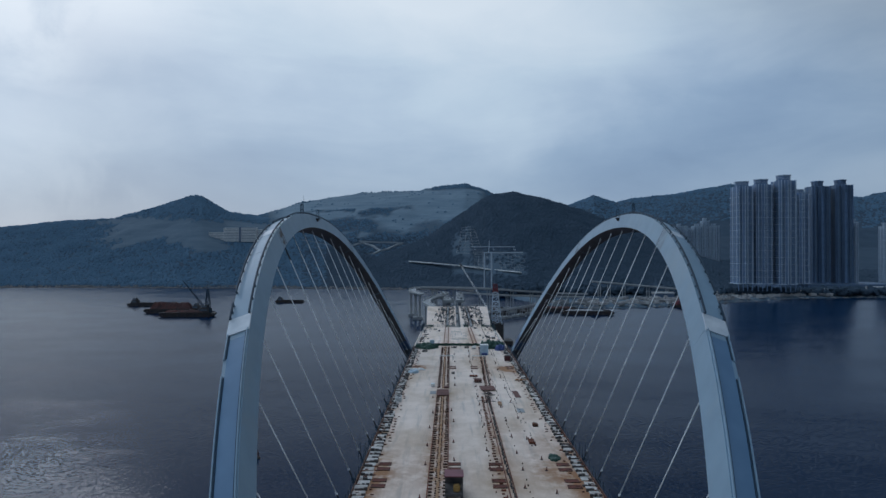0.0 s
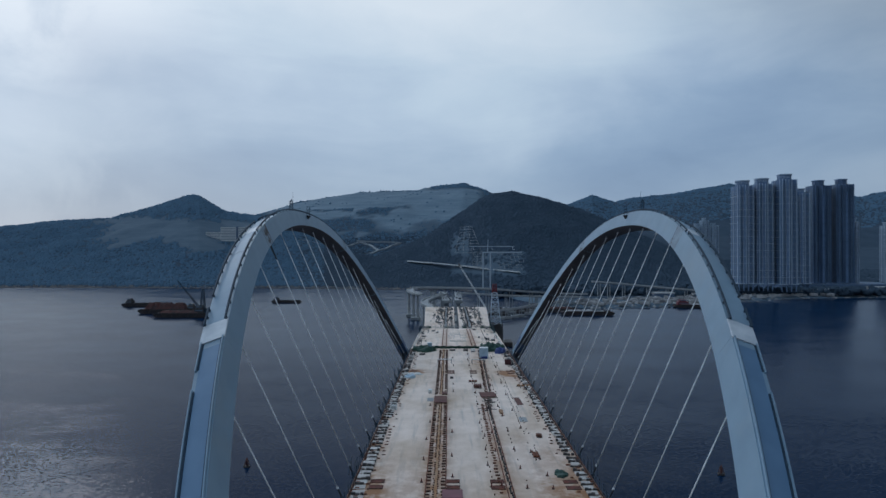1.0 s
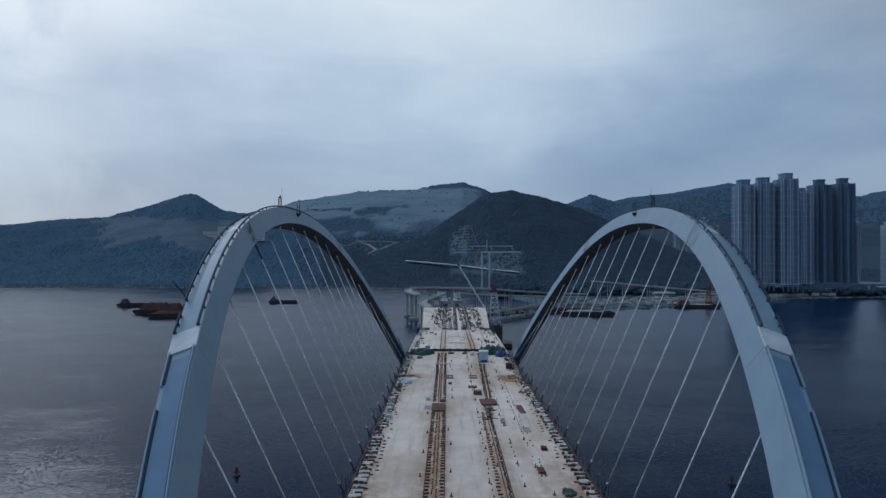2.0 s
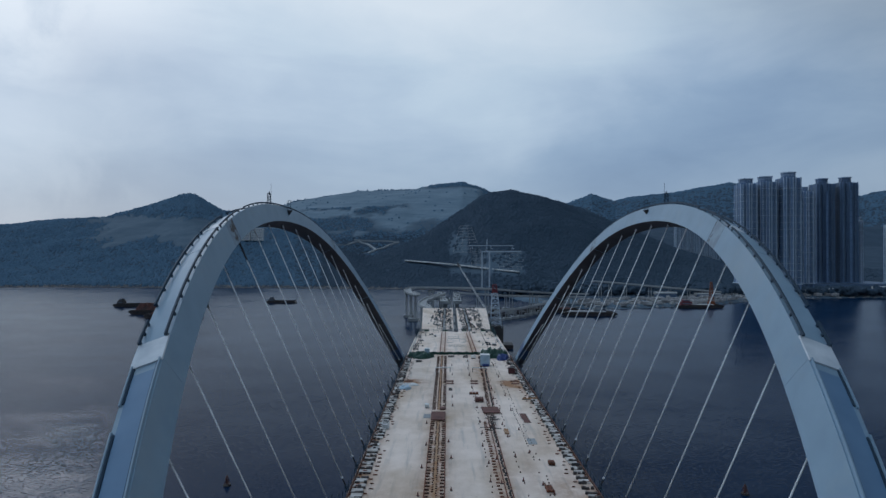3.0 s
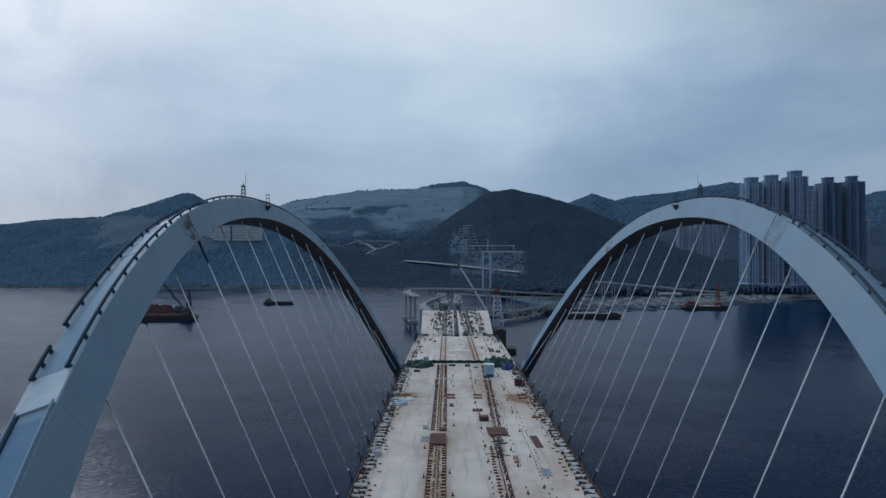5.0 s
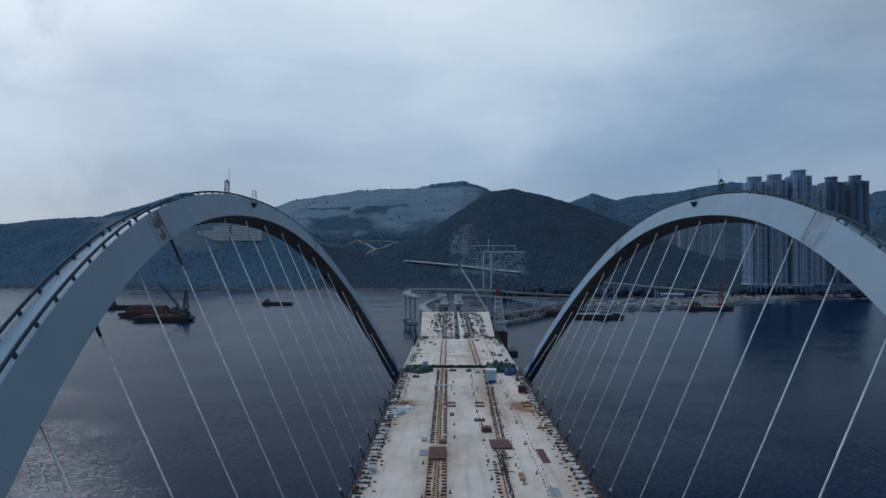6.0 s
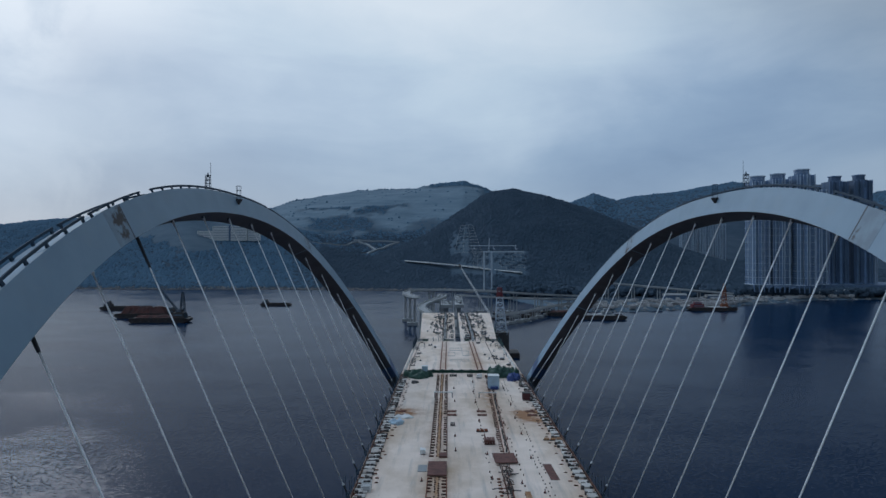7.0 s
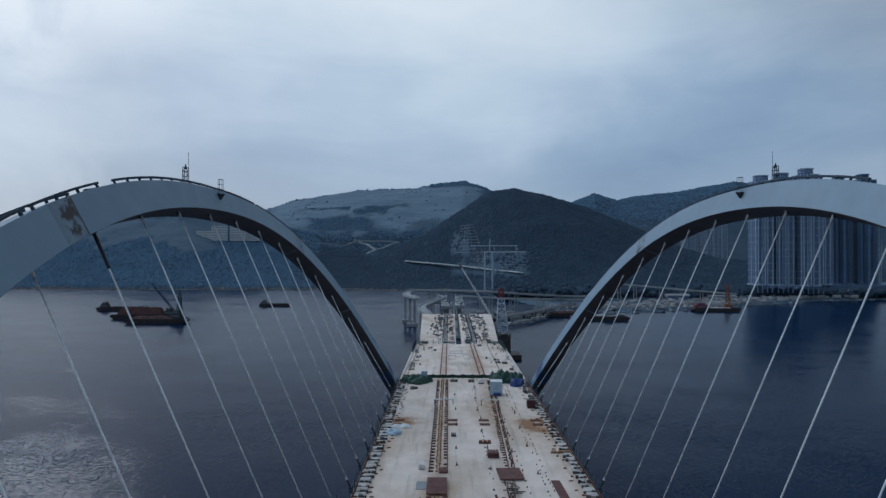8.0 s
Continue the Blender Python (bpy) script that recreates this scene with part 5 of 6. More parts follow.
PALE_TOWER = "tall grey-blue residential tower with pale balcony bands"
DARK_TOWER = "tall dark slate residential tower with a pale crown"
podium = boxes([((455, 925, 6), (130, 50, 6)), ((595, 1020, 9), (190, 90, 12))])
bmesh.ops.bevel(podium, geom=list(podium.edges), offset=0.5, segments=1, affect="EDGES")
single("podium", podium, M["towerdark"], "low dark podium under the towers", "podium", kind="structure")
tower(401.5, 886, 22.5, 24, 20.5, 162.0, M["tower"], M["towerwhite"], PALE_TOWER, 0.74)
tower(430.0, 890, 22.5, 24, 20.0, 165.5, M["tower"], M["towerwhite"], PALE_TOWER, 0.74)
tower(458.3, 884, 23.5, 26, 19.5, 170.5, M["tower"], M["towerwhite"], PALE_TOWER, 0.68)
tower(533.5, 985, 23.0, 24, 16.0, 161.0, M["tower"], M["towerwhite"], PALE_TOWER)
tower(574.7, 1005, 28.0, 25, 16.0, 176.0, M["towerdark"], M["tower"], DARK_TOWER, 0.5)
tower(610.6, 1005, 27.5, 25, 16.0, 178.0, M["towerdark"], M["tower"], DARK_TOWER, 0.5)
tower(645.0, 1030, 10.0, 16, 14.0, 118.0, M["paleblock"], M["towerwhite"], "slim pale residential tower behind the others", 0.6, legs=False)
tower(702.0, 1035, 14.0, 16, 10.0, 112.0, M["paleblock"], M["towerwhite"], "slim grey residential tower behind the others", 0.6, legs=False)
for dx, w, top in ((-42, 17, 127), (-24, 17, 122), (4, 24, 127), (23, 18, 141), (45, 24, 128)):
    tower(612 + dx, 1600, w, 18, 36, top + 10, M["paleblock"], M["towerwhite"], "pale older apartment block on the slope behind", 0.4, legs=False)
# low sheds and roofs by the water
for x, y, w, d, h in ((620, 930, 34, 14, 9), (545, 915, 40, 12, 7), (690, 940, 26, 16, 16), (500, 905, 30, 12, 6), (280, 850, 26, 12, 6), (335, 850, 30, 10, 5)):
    s = thing("shed", (x, y, 3), "low grey shed with a pale roof near the shore", "shed", "sheds on the shore")
    part("wall", boxes([((0, 0, h / 2), (w, d, h))]), M["towerdark"], s)
    bm = bmesh.new()
    tube(bm, (-w / 2 - 0.5, 0, h), (w / 2 + 0.5, 0, h), d * 0.55, n=12)
    bmesh.ops.scale(bm, vec=(1, 1, 0.3), verts=bm.verts, space=Matrix.Translation((0, 0, -h)))
    part("roof", bm, M["beige"], s, "pale curved roof")


# ---------------------------------------------------------------- hillside buildings and works
def dormitory():
    cx, z = -486.0, 95.0
    y = slope_y(cx, z) - 14
    t = thing("hillside_building", (cx, y, z - 6), "long white terraced building on the hillside", "building", rz=6)
    for i, (x, w, h, dy) in enumerate(((-52, 34, 22, 6), (-17, 36, 32, 0), (20, 36, 33, 0), (52, 26, 28, 4))):
        b = part("wing", boxes([((x, dy, h / 2), (w, 14, h))]), M["white"], t)
        for k in range(int(h / 3.6)):
            part("balcony", boxes([((x, dy - 7.4, 2.2 + k * 3.6), (w * 0.94, 0.9, 2.1))]), M["white"], b)
            part("window_band", boxes([((x, dy - 7.02, 4.0 + k * 3.6), (w * 0.92, 0.1, 1.2))]), M["glass"], b)
    part("stair_tower", boxes([((1.5, -1.2, 17), (4, 14, 34))]), M["towerdark"], t)


dormitory()


def draped(name, pts, width, material, label, cat, lift=0.8, n=40, thick=1.2):
    """A road or track laid on the ground through a few places (x, y)."""
    P = np.array(pts, float)
    t = np.linspace(0, len(P) - 1, n)
    xs, ys = np.interp(t, range(len(P)), P[:, 0]), np.interp(t, range(len(P)), P[:, 1])
    bm = bmesh.new()
    rows = []
    for i in range(n):
        x, y = xs[i], ys[i]
        j = min(i + 1, n - 1)
        k = max(i - 1, 0)
        d = Vector((xs[j] - xs[k], ys[j] - ys[k], 0)).normalized()
        s = Vector((-d.y, d.x, 0)) * width / 2
        z = ground_at(x, y) + lift
        a, b = Vector((x, y, z)) + s, Vector((x, y, z)) - s
        rows.append([bm.verts.new(p) for p in (a, b, b - Vector((0, 0, thick * 3)), a - Vector((0, 0, thick * 3)))])
    for p, q in zip(rows, rows[1:]):
        for k in range(4):
            bm.faces.new((p[k], p[(k + 1) % 4], q[(k + 1) % 4], q[k]))
    single(name, bm, material, label, cat, kind="structure")


for line in TRACKS:
    draped("hill_track", line, 6, M["asphalt"], "pale dirt track on the hillside", "track", 2.5)


def slope_frame(x0, x1, z0, z1, nx, nz, label, taper=1.0):
    """Concrete grid beams holding a cut slope."""
    f = thing("slope_grid", (0, 0, 0), label, "retaining grid", "retaining grids on the hillside")
    def pt(x, z):
        return Vector((x, slope_y(x, z) - 1.5, z + 1.0))
    def along(t, k):
        q = 1 - (1 - taper) * k / nz
        return (x0 + x1) / 2 + (x1 - x0) * (t - 0.5) * q
    for i in range(nx + 1):
        bm = bmesh.new()
        for k in range(nz):
            tube(bm, pt(along(i / nx, k), z0 + (z1 - z0) * k / nz), pt(along(i / nx, k + 1), z0 + (z1 - z0) * (k + 1) / nz), 0.2, n=4)
        part("upright_beam", bm, M["pier"], f)["kind"] = "stuff"
    for k in range(nz + 1):
        z = z0 + (z1 - z0) * k / nz
        bm = bmesh.new()
        for i in range(nx):
            tube(bm, pt(along(i / nx, k), z), pt(along((i + 1) / nx, k), z), 0.2, n=4)
        part("cross_beam", bm, M["pier"], f)["kind"] = "stuff"


slope_frame(8, 58, 62, 118, 3, 9, "pale concrete grid on a steep cut slope", 0.45)
slope_frame(40, 132, 32, 64, 12, 7, "pale concrete grid on a wide cut slope", 0.92)


def portal_works():
    y = 1010
    f = thing("works_gantry", (0, y, 3), "tall pale steel gantry with two columns and long beams", "gantry")
    for x, h in ((50, 60), (61.5, 60)):
        part("column", boxes([((x, 0, h / 2), (2.2, 2.2, h))]), M["lattice"], f)
    part("beam", boxes([((80, 0, 60.5), (62, 2.0, 2.0))]), M["lattice"], f)
    part("beam", boxes([((66, 30, 70), (72, 1.2, 1.2))]), M["lattice"], f)
    for x in (36, 66, 100):
        part("strut", boxes([((x, 15, 65.0), (0.8, 31, 0.8))]), M["lattice"], f)
        part("post", boxes([((x, 30, 67.5), (0.7, 0.7, 5))]), M["lattice"], f)
    bm = bmesh.new()
    lattice(bm, (57, 0, 61), (58, 0, 80), 1.6, 0.6, 6, 0.25)
    part("jib", bm, M["lattice"], f)


portal_works()


# ---------------------------------------------------------------- viaducts of the interchange
def viaduct(name, pts, width, depth, label, piers=(), n=36, rim=True):
    """An elevated road through places (x, y, z), with parapets, on columns at the given stations."""
    P = np.array(pts, float)
    c = np.linspace(0, len(P) - 1, n)
    # eased path: cubic through the places
    xs = np.stack([np.interp(c, range(len(P)), P[:, k]) for k in range(3)], 1)
    for _ in range(int(n / len(P))):
        xs[1:-1] = (xs[:-2] + 2 * xs[1:-1] + xs[2:]) / 4
    v = thing(name, (0, 0, 0), label, "viaduct", "viaducts of the interchange")
    bm, bl, br = bmesh.new(), bmesh.new(), bmesh.new()
    rows, rl, rr = [], [], []
    for i in range(n):
        d = Vector(xs[min(i + 1, n - 1)] - xs[max(i - 1, 0)])
        d.z = 0
        d.normalize()
        s = Vector((-d.y, d.x, 0)) * width / 2
        p = Vector(xs[i])
        dn = Vector((0, 0, -1))
        rows.append([bm.verts.new(q) for q in (p + s, p - s, p - s + dn * 0.6, p - s * 0.5 + dn * depth, p + s * 0.5 + dn * depth, p + s + dn * 0.6)])
        for b, lst, sg in ((bl, rl, 1), (br, rr, -1)):
            e, w = p + s * sg, s.normalized() * sg * -0.3
            lst.append([b.verts.new(q) for q in (e, e + Vector((0, 0, 1.1)), e + w + Vector((0, 0, 1.1)), e + w)])
    for b, lst in ((bm, rows), (bl, rl), (br, rr)):
        k = len(lst[0])
        for a, c2 in zip(lst, lst[1:]):
            for j in range(k):
                b.faces.new((a[j], a[(j + 1) % k], c2[(j + 1) % k], c2[j]))
        b.faces.new(lst[0])
        b.faces.new(lst[-1][::-1])
    part("deck", bm, M["pier"], v)
    part("parapet", bl, M["beige"], v)
    part("parapet", br, M["beige"], v)
    for t in piers:
        p = xs[int(t * (n - 1))]
        base = max(float(height(p[0], p[1])), -1.0)
        for dx in (-width * 0.2, width * 0.2):
            part("column", boxes([((p[0] + dx, p[1], (p[2] - depth + base) / 2), (0.9, 1.2, p[2] - depth - base))]), M["pier"], v)
        if base < 1:
            part("pile_cap", boxes([((p[0], p[1], 1.0), (width * 0.8 + 3, 7, 2.0))]), M["pier"], v)


viaduct("viaduct", [(-41, 652, 26.0), (-26, 655, 26.3), (0, 655, 25.9), (36, 650, 25.5), (66, 660, 22.6), (94, 690, 19.4), (124, 725, 16.0), (160, 772, 12.5)], 7, 1.1, "long grey concrete viaduct over the water", (0.3, 0.44, 0.56, 0.68, 0.8, 0.9))
viaduct("viaduct", [(-38, 645, 25.9), (-42, 625, 25.6), (-40, 604, 25.2), (-35, 588, 24.8), (-31, 576, 24.6)], 7, 1.5, "curved grey concrete ramp stub over the water")
viaduct("viaduct", [(-8, 585, 24.4), (-13, 562, 24.2), (-17.5, 538, 24.0), (-22, 510, 23.8), (-22.5, 490, 23.6), (-20.5, 472, 23.4), (-17, 458, 23.2)], 5.5, 1.6, "curved pale concrete ramp joining the approach deck", (0.35, 0.75))
viaduct("viaduct", [(186, 850, 24.4), (213, 850, 22.4), (270, 850, 17.2), (325, 850, 12.6), (352, 850, 10.4)], 8, 1.6, "slender grey road viaduct along the shore", (0.1, 0.22, 0.34, 0.46, 0.58, 0.7, 0.82))
viaduct("viaduct", [(8, 712, 17.2), (57, 705, 14.8), (114, 712, 13.2), (150, 740, 11.0)], 5, 0.8, "lower grey viaduct beside the long one", (0.15, 0.35, 0.55, 0.75, 0.9))
viaduct("viaduct", [(40, 590, 8.2), (65, 622, 8.2), (93, 676, 8.0), (129, 732, 7.6)], 5, 0.9, "low pale access trestle over the water", (0.06, 0.16, 0.26, 0.36, 0.46, 0.56, 0.66, 0.76, 0.86, 0.95))
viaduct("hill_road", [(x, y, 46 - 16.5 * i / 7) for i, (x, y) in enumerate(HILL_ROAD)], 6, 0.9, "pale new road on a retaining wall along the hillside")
for k, (x, y, w) in enumerate(((-34.5, 592, 9), (-40.5, 622, 9), (-20, 655, 9))):
    p = thing("viaduct_pier", (x, y, 0), "grey concrete pier on a pile cap in the water", "pier", "piers of the interchange")
    part("pile_cap", boxes([((0, 0, 1.2), (w, 9, 2.6))]), M["pier"], p)
    for dx in (-2.0, 2.0):
        bm = boxes([((dx, 0, 12), (2.0, 2.6, 22))])
        bmesh.ops.bevel(bm, geom=list(bm.edges), offset=0.3, segments=1, affect="EDGES")
        part("column", bm, M["beige"], p)
    part("crosshead", boxes([((0, 0, 23.0), (7, 3.2, 1.4))]), M["pier"], p)


n = 520
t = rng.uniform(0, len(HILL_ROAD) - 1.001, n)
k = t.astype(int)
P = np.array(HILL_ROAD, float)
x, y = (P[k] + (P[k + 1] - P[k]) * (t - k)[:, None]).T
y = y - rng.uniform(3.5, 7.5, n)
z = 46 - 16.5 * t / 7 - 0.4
q = rng.uniform(0.5, 1.7, n)
me = many("spoil", ICO_V, ICO_F, np.stack([x, y, z], 1), np.stack([q * 1.5, q, q * 0.8], 1), 0.2, M["white"], rng)
tagged(new("spoil", me), "pale rubble and spoil along the hillside road", "rubble", kind="stuff")


# formwork, props and stacks on the approach spans
def stack_kind(kind, seed):
    r = random.Random(seed)
    if kind == 0:
        t = thing("formwork_stack", (0, 0, -60), "dark stack of formwork panels on the approach deck", "formwork", "stacks on the approach deck")
        for i in range(4):
            part("panel", boxes([((r.uniform(-0.2, 0.2), r.uniform(-0.2, 0.2), 0.15 + i * 0.3), (2.4, 1.8, 0.24))]), M["pier" if i == 3 else "dark"], t)
    elif kind == 1:
        t = thing("pipe_stack", (0, 0, -60), "dark steel tubes stacked on the approach deck", "pipes", "stacks on the approach deck")
        for i in range(5):
            bm = bmesh.new()
            tube(bm, (-1.6, -0.8 + i * 0.4, 0.2), (1.6 + r.uniform(-0.3, 0.3), -0.8 + i * 0.4, 0.2), 0.19, n=6)
            part("pipe", bm, M["dark"], t)
        for x in (-1, 1):
            part("end_frame", boxes([((x, 0, 0.5), (0.15, 2.2, 1.0))]), M["rail"], t)
    elif kind == 2:
        t = thing("scaffold_tower", (0, 0, -60), "small dark scaffold tower on the approach deck", "scaffold", "stacks on the approach deck")
        bm = bmesh.new()
        lattice(bm, (0, 0, 0), (0, 0, 2.6), 1.8, 1.8, 2, 0.07)
        part("frame", bm, M["rail"], t)
        part("platform", boxes([((0, 0, 2.5), (2.0, 2.0, 0.1))]), M["pier"], t)
    else:
        t = thing("crate", (0, 0, -60), "pale crate standing on the approach deck", "crate", "stacks on the approach deck")
        part("sides", boxes([((0, 0, 0.575), (1.5, 1.3, 1.15))]), M["beige"], t)
        part("lid", boxes([((0, 0, 1.2), (1.6, 1.4, 0.1))]), M["white"], t)
    return t


kinds = [stack_kind(k, 20 + k) for k in range(4)]
fresh = [True] * 4


def put(k, x, y, z):
    k2 = rnd.uniform(0.45, 1.0) if k < 3 else rnd.uniform(0.35, 0.8)
    m = pose(x, y, z, 0, 0, rnd.choice((0, 90, 8, -12, 80, 35))) @ Matrix.Diagonal((k2, k2 * rnd.uniform(0.6, 1.2), k2, 1))
    if fresh[k]:
        kinds[k].matrix_basis, fresh[k] = m, False
    else:
        copy_thing(kinds[k], m)


for i in range(400):
    # thickest beside the rows of bar cages
    x = rnd.choice((rnd.gauss(-8.2, 1.6), rnd.gauss(-2.4, 1.0), rnd.gauss(4.3, 0.9), rnd.gauss(9.8, 1.8), rnd.gauss(13.5, 1.4), rnd.uniform(-14, 15)))
    y = 324 + 128 * rnd.random() ** 0.8
    if -14.5 < x < 15.5 and not -1.2 < x < 3.4:
        put(rnd.choice((0, 0, 0, 1, 2, 2, 2, 2, 3, 3)), x, y, 23.6 - 0.3 * (y - 322) / 133)
for i in range(34):
    y = rnd.uniform(237, 318)
    put(rnd.choice((0, 1, 1, 2)), rnd.choice((-1, 1)) * rnd.choice((rnd.uniform(12.5, 15.8), rnd.uniform(14.5, 15.8), rnd.uniform(8, 15))), y, deck_z(END) - 0.2 + (23.9 - deck_z(END) + 0.2) * (y - END) / (320 - END))
for sx in (-5.4, 7.0):
    for y0 in np.arange(326, 450, 6.2):
        w = thing("bar_cage", (sx + rnd.uniform(-0.2, 0.2), y0, 23.6 - 0.3 * (y0 - 322) / 133), "dark reinforcement cage standing in a row", "bar cage", "bar cages on the approach deck")
        bm = bmesh.new()
        for a in (-0.95, 0.95):
            for q in range(9):
                tube(bm, (a, -2.6 + q * 0.65, 0), (a, -2.6 + q * 0.65, 1.2 + 0.5 * rnd.random()), 0.07, n=4)
            tube(bm, (a, -2.7, 0.7), (a, 2.7, 0.7), 0.06, n=4)
        part("bars", bm, M["rustdark" if rnd.random() < 0.3 else "dark"], w)
        part("tray", boxes([((rnd.uniform(-0.35, 0.35), -2.2 + 1.5 * q, 0.3), (rnd.uniform(0.5, 1.3), rnd.uniform(0.7, 1.4), rnd.uniform(0.3, 0.7))) for q in range(4)]), M["pier"], w, "grey formwork pieces")
# pier tables with heaped formwork beyond the end of the approach deck
for x, w, y, l in ((-5.4, 8, 530, 36), (-9.5, 8, 592, 72), (4.0, 6.4, 531, 34), (4.6, 6, 592, 72)):
    p = thing("pier_table", (x, y, 0), "grey concrete pier table under construction in the water", "pier table", "pier tables beyond the deck")
    part("table", boxes([((0, 0, 22.6), (w, l, 2.4))]), M["pier"], p)
    for dy in (-l * 0.25, l * 0.25):
        part("column", boxes([((0, dy, 10.4), (min(w * 0.4, 4.5), 3, 22))]), M["pier"], p)
    part("pile_cap", boxes([((0, 0, 0.8), (w, l * 0.8, 2.4))]), M["pier"], p)
    for i in range(int(w * l / 9)):
        put(rnd.choice((0, 1, 2, 3, 3)), x + rnd.uniform(-0.42, 0.42) * w, y + rnd.uniform(-0.46, 0.46) * l, 23.8)


def end_screens():
    for sx, y0, y1, h in ((-1, 290, 319, 3.4), (1, 292, 319, 3.2)):
        s = thing("net_screen", (sx * 17.0, 0, 0), "dark green safety netting on scaffold along the deck edge", "screen", "net screens along the deck")
        y = y0
        while y < y1:
            bm = bmesh.new()
            zb = 23.6 if y > 321 else deck_z(END) - 0.2 + (23.9 - deck_z(END) + 0.2) * (y - END) / (320 - END)
            tube(bm, (0, y, zb), (0, y, zb + h * rnd.uniform(0.7, 1.0)), 0.07, n=5)
            part("post", bm, M["rail"], s)
            if rnd.random() > 0.2:
                part("net", boxes([((0.1 * sx, y + 1.2, zb + 1.0), (0.08, 2.3, h * rnd.uniform(0.5, 0.8)))]), M["net"], s)
            y += 2.5


end_screens()


def side_z(y):
    return deck_z(END) - 0.2 + (23.9 - deck_z(END) + 0.2) * (y - END) / (320 - END)


def cross_fence():
    """Scaffold-tube fence with scraps of netting across the joint of side span and approach."""
    f = thing("tube_fence", (0.5, 319.2, side_z(319.2)), "grey scaffold-tube fence with scraps of green net across the deck joint", "fence")
    for i in range(17):
        bm = bmesh.new()
        tube(bm, (-17.2 + i * 2.2, 0, 0), (-17.2 + i * 2.2, rnd.uniform(-0.1, 0.1), 1.5 + rnd.uniform(-0.2, 0.5)), 0.07, n=5)
        part("post", bm, M["rail"], f)
    for z in (0.6, 1.2):
        bm = bmesh.new()
        tube(bm, (-17.4, 0, z), (18.2, 0, z), 0.06, n=4)
        part("rail", bm, M["pier"], f)
    for i in (0, 1, 5, 6, 9, 13, 14, 15):
        part("net", boxes([((-16.1 + i * 2.2, 0.1, 0.7), (2.0, 0.06, rnd.uniform(0.6, 1.2)))]), M["net" if i % 2 else "pier"], f)


cross_fence()
for x0, x1, m, w in ((-15.5, -15.6, "rustdark", 0.3), (11.3, 11.8, "rustdark", 0.25), (16.4, 17.4, "plinth", 0.9), (-16.6, -16.9, "plinth", 0.7)):
    bm = bmesh.new()
    tube(bm, (x0, END + 2, side_z(END + 2)), (x1, 318, side_z(318)), w / 2, n=4)
    part("kerb_strip", bm, M[m], deck, "low kerb strip along the side span")
# chalked-out outlines of fittings on the side span
for x, y, w, l in ((-1.0, 292, 4.4, 7), (2.4, 280, 2.4, 12), (-2.6, 278, 2.4, 10), (0.0, 262, 6.0, 4)):
    bm = boxes([((x + sx * w / 2, y, side_z(y) + 0.06), (0.14, l, 0.1)) for sx in (-1, 1)] + [((x, y + sy * l / 2, side_z(y + sy * l / 2) + 0.06), (w, 0.14, 0.1)) for sy in (-1, 1)])
    part("setting_out_frame", bm, M["pier"], deck, "thin grey frame laid on the slab")


def rebar_litter():
    """A long ragged strip of loose bars beside the maroon plate."""
    r = random.Random(41)
    t = thing("loose_bars", (4.9, 146.5, deck_z(146.5)), "ragged strip of loose rusty bars lying on the deck", "steel bars", "stacks on the deck")
    for i in range(46):
        x, y, a, l = r.gauss(0, 0.55), r.uniform(-6.5, 6.0), r.choice((0, 0, 1.57, r.uniform(-0.6, 0.6))), r.uniform(0.7, 2.4)
        bm = bmesh.new()
        tube(bm, (x - math.sin(a) * l / 2, y - math.cos(a) * l / 2, 0.1 + 0.25 * r.random()), (x + math.sin(a) * l / 2, y + math.cos(a) * l / 2, 0.1 + 0.25 * r.random()), 0.07, n=4)
        part("bar", bm, M["dark" if r.random() < 0.55 else "rustdark"], t)


rebar_litter()


def derrick():
    """Lattice tower crane on a barge beside the approach span."""
    c = thing("tower_derrick", (27.5, 430, 0), "pale blue lattice derrick with a red top on a dark barge", "crane")
    b = bmesh.new()
    box(b, (2, 0, 1.2), (17, 14, 3.4))
    bmesh.ops.bevel(b, geom=list(b.edges), offset=0.4, segments=1, affect="EDGES")
    part("barge", b, M["hull"], c)
    part("housing", boxes([((0.5, 0, 8.5), (8, 7, 11.5))]), M["dark"], c, "dark machinery housing")
    bm = bmesh.new()
    lattice(bm, (0, 0, 13), (-0.8, 0, 35), 7.0, 3.4, 7, 0.26)
    part("tower", bm, M["lattice"], c)
    bm = bmesh.new()
    lattice(bm, (-0.8, 0, 35), (-0.8, 0, 40.5), 3.2, 2.2, 2, 0.36)
    box(bm, (-0.8, 0, 36.5), (2.6, 2.6, 2.0))
    part("head", bm, M["red"], c, "red tower head")
    bm = bmesh.new()
    lattice(bm, (-5.5, 24.6, 23.4), (-23.5, 40, 52.6), 1.0, 0.7, 16, 0.13)
    jib = part("boom", bm, M["white"], c)
    bm = bmesh.new()
    tube(bm, (-23.0, 39.6, 51.8), (-24.2, 40.6, 54), 0.9, 0.6, 6)
    part("boom_tip", bm, M["dark"], jib)
    bm = bmesh.new()
    tube(bm, (-0.8, 0, 40), (-23.4, 40, 53), 0.06, n=4)
    part("stay", bm, M["rail"], c)
    part("netting", boxes([((-3.6, 0, 12), (0.3, 9, 9))]), M["net"], c)


derrick()


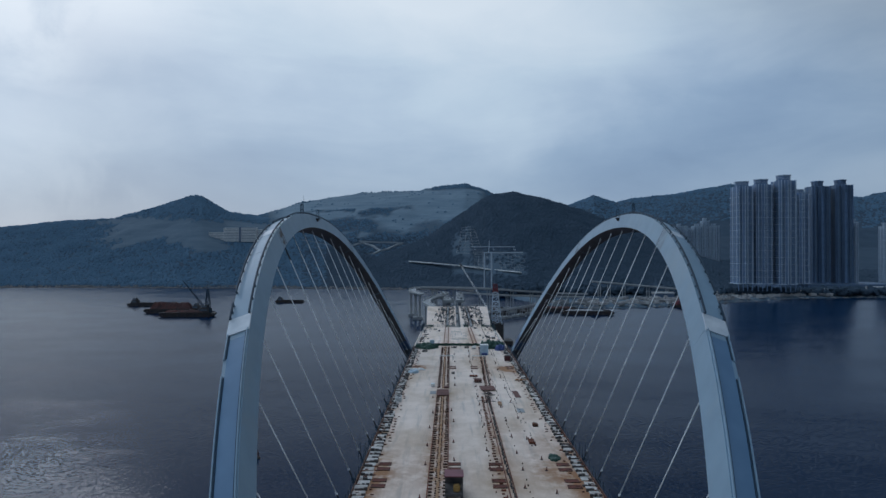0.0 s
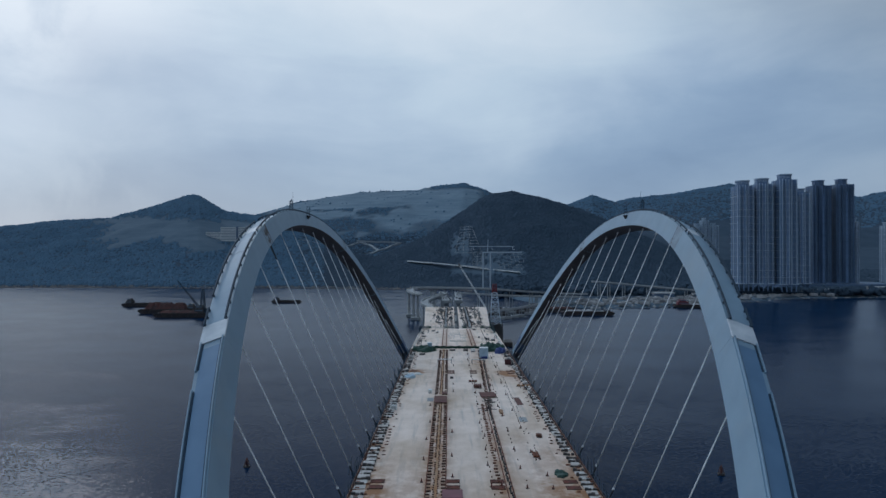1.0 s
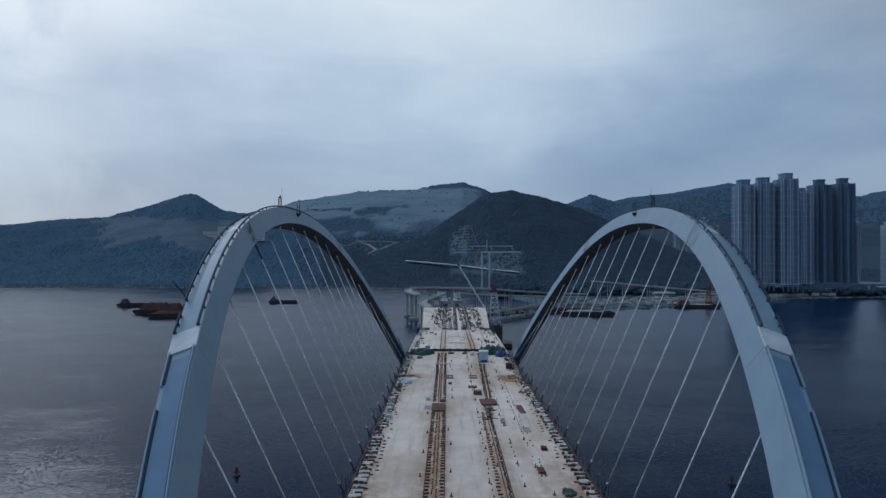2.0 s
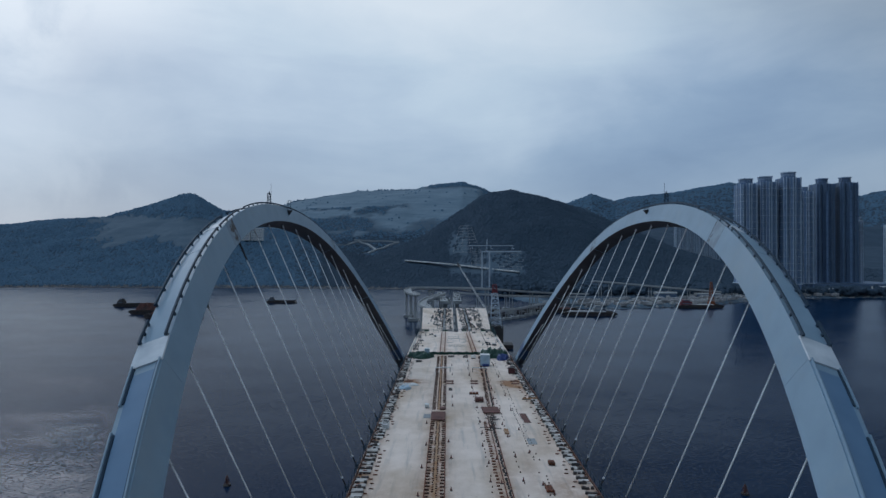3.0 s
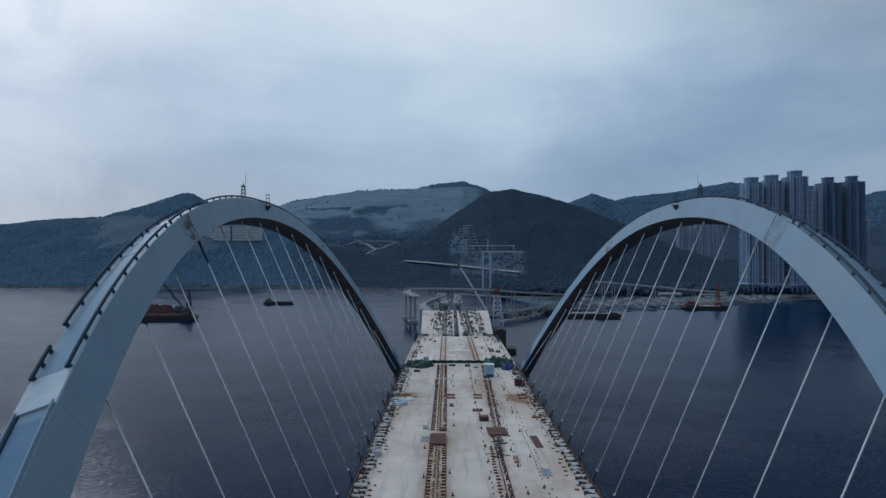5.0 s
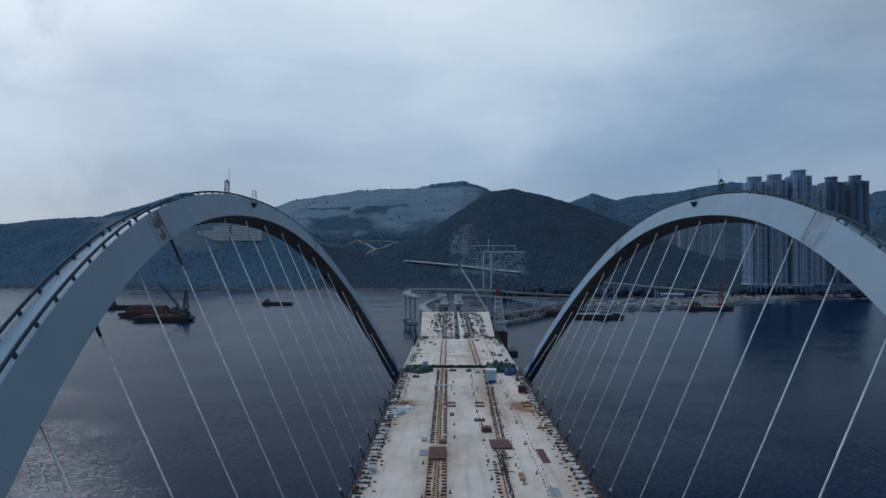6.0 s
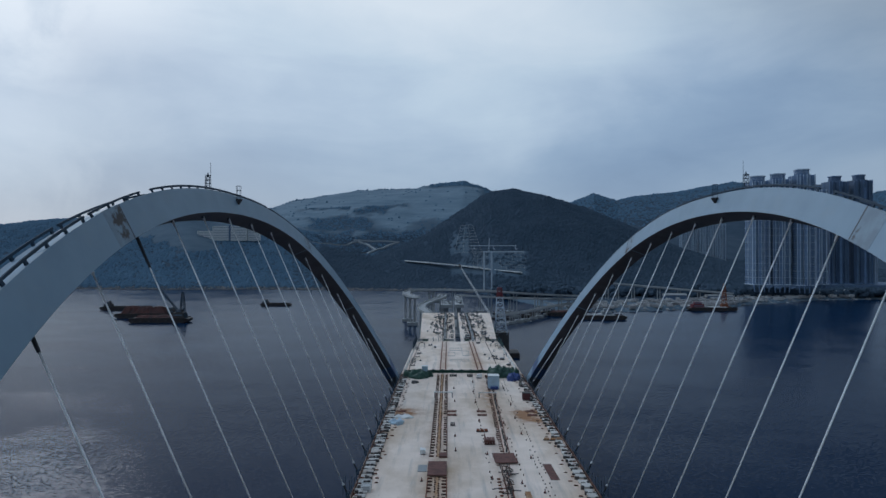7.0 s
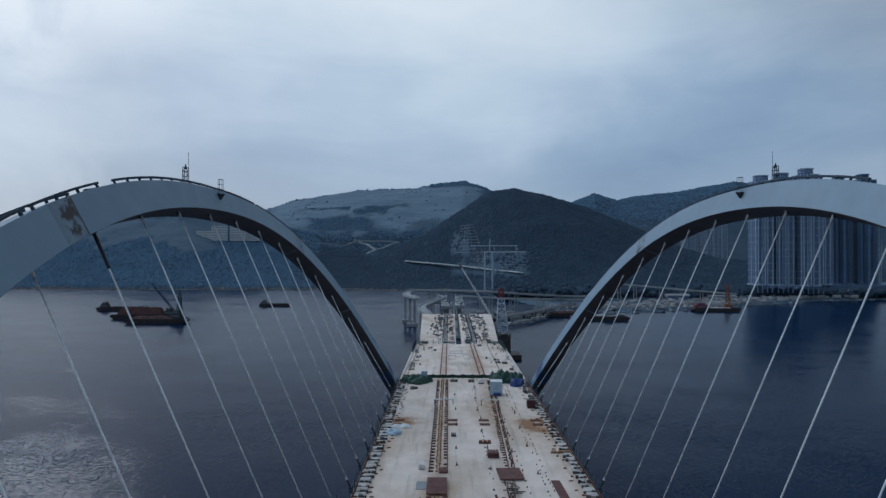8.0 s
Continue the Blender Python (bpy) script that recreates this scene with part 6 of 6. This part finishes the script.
# ---------------------------------------------------------------- vessels
def hull_mesh(L, W, h, rake=0.12):
    bm = bmesh.new()
    secs = []
    for t, w, lo in ((0, 0.75, 0.55), (rake, 1, -0.5), (1 - rake, 1, -0.5), (1, 0.8, 0.5)):
        x = (t - 0.5) * L
        secs.append([bm.verts.new(p) for p in ((x, -W / 2 * w, h), (x, W / 2 * w, h), (x, W / 2 * w * 0.95, lo * h), (x, -W / 2 * w * 0.95, lo * h))])
    for a, b in zip(secs, secs[1:]):
        for k in range(4):
            bm.faces.new((a[k], a[(k + 1) % 4], b[(k + 1) % 4], b[k]))
    bm.faces.new(secs[0])
    bm.faces.new(secs[-1][::-1])
    return bm


def barge(x, y, L, W, h, rz, label, cargo=None, cabin=None, crane=None, cargo_h=2.5):
    b = thing("work_barge", (x, y, 0), label, "barge", "barges on the water", rz=rz)
    part("hull", hull_mesh(L, W, h), M["hull"], b)
    for sy in (-1, 1):
        part("bulwark", boxes([((0, sy * (W / 2 - 0.3), h + 0.5), (L * 0.92, 0.25, 1.0))]), M["hull"], b)
    for i in range(7):
        bm = bmesh.new()
        tube(bm, (L * (i / 6 - 0.5) * 0.84, -W / 2 - 0.3, h * 0.5), (L * (i / 6 - 0.5) * 0.84, -W / 2 - 0.1, h * 0.5), 0.8, n=10)
        part("tyre_fender", bm, M["dark"], b)
    if cargo:
        r = random.Random(int(x * 7 + L))
        n = 26
        vs, fs = [], []
        for i in range(n + 1):
            for j in range(9):
                e = min(i, n - i, 2) / 2 * min(j, 8 - j, 2) / 2
                vs.append(((i / n - 0.5) * L * 0.74 - L * 0.04, (j / 8 - 0.5) * W * 0.8, h + 0.1 + e * cargo_h * r.uniform(0.55, 1.0)))
        for i in range(n):
            for j in range(8):
                k = i * 9 + j
                fs.append((k, k + 9, k + 10, k + 1))
        o = new("cargo", raw("cargo", vs, fs, cargo))
        o.parent = b
        o["label"] = "heaped red-brown cargo" if cargo is M["cargo"] else "heaped grey cargo"
    if cabin:
        cx, cw, chh, m = cabin
        c = part("deckhouse", boxes([((cx * L, 0, h + chh / 2), (cw, W * 0.55, chh)), ((cx * L, 0, h + chh + 1.1), (cw * 0.6, W * 0.4, 2.2))]), m, b)
        part("window", boxes([((cx * L, -W * 0.2 - 0.05, h + chh + 1.3), (cw * 0.55, 0.1, 0.9))]), M["glass"], c)
        part("window", boxes([((cx * L, -W * 0.275 - 0.05, h + chh * 0.6), (cw * 0.8, 0.1, 0.9))]), M["glass"], c)
        bm = bmesh.new()
        tube(bm, (cx * L + 1, 0, h + chh + 2), (cx * L + 1, 0, h + chh + 7), 0.12, n=5)
        part("mast", bm, M["rail"], c)
    if crane:
        cx, col, top, boom = crane
        bm = bmesh.new()
        for a in (-2.6, 2.6):
            for bb in (-2.4, 2.4):
                tube(bm, (cx * L + a, bb, h), (cx * L + a * 0.25, bb * 0.25, top), 0.38, n=5)
        for k in range(1, 6):
            t = k / 6
            wd = 2.6 * (1 - 0.75 * t)
            for sy in (-1, 1):
                tube(bm, (cx * L - wd, sy * wd, h + (top - h) * t), (cx * L + wd, sy * wd, h + (top - h) * t), 0.22, n=4)
                tube(bm, (cx * L + sy * wd, -wd, h + (top - h) * t), (cx * L + sy * wd, wd, h + (top - h) * t), 0.22, n=4)
                tube(bm, (cx * L - wd, sy * wd, h + (top - h) * t), (cx * L + wd, sy * wd, h + (top - h) * (t - 0.16)), 0.18, n=4)
        part("crane_frame", bm, col, b)
        part("winch_house", boxes([((cx * L, 0, h + 2.2), (6.5, 5.5, 4.4))]), col, b)
        if boom:
            bm = bmesh.new()
            lattice(bm, (cx * L - 2, 0, h + 4), (cx * L + boom[0], 0, boom[1]), 1.4, 0.7, 10, 0.17)
            part("boom", bm, M["rail"], b)
            bm = bmesh.new()
            tube(bm, (cx * L, 0, top), (cx * L + boom[0], 0, boom[1]), 0.06, n=4)
            part("stay", bm, M["rail"], b)


barge(-259, 612, 52, 15, 3.8, 3, "dark work barge with a crane house and short boom", M["cargo"], (0.32, 9, 5, M["dark"]), (0.37, M["rail"], 27, (-24, 35)), 3.0)
barge(-290, 652, 58, 15, 3.8, 2, "dark barge heaped with red-brown cargo", M["cargo"], (0.40, 6, 4, M["dark"]), None, 8.0)
barge(-352, 735, 56, 13, 3.0, -2, "long dark barge with low gear on deck", None, (-0.36, 7, 4, M["dark"]))
barge(-205, 790, 36, 9, 2.4, -2, "small dark flat barge on the open water", None, (-0.34, 7, 2.8, M["dark"]))
barge(134, 640, 52, 14, 3.2, -4, "dark work boat with a white deckhouse beside rubble barges", M["rubble"], (0.16, 9, 4.5, M["pier"]), None, 2.2)
barge(112, 672, 40, 14, 3.2, 4, "rust-red barge moored at the reclaimed shore", M["cargo"], None, None, 2.5)
barge(276, 728, 50, 14, 3.0, -3, "dark barge with an orange derrick frame", M["rubble"], (-0.3, 12, 4, M["red"]), (0.26, M["orange"], 29, None), 1.6)
for x, y, L in ((72, 662, 26), (58, 690, 34), (88, 700, 28), (46, 640, 20)):
    p = thing("floating_pontoon", (x, y, 0), "low dark floating pontoon with site gear", "pontoon", "pontoons near the interchange")
    part("hull", hull_mesh(L, 9, 1.8, 0.06), M["hull"], p)
    for i in range(5):
        part("gear", boxes([((L * (i / 5 - 0.4), rnd.uniform(-2, 2), 1.8 + 0.9), (rnd.uniform(1.5, 4), 2.2, rnd.uniform(1.2, 2.6)))]), M["dark"] if i % 2 else M["pier"], p)


def buoy(x, y):
    b = thing("channel_buoy", (x, y, 0), "dark red channel buoy with a topmark floating in the sea", "buoy", "buoys in the channel")
    bm = bmesh.new()
    tube(bm, (0, 0, -0.6), (0, 0, 0.6), 1.25, 1.25, 16)
    part("float", bm, M["dark"], b)
    bm = bmesh.new()
    lattice(bm, (0, 0, 0.6), (0, 0, 2.8), 1.5, 0.7, 2, 0.08)
    box(bm, (0, 0, 1.5), (0.5, 0.5, 1.8))
    part("cage", bm, M["maroon"], b, "dark red cage")
    bm = bmesh.new()
    tube(bm, (0, 0, 2.8), (0, 0, 3.7), 0.42, 0.05, 10)
    part("topmark", bm, M["maroon"], b)
    b.scale = (0.76, 0.76, 0.76)


buoy(-61.2, 188.1)
buoy(71.3, 183.0)
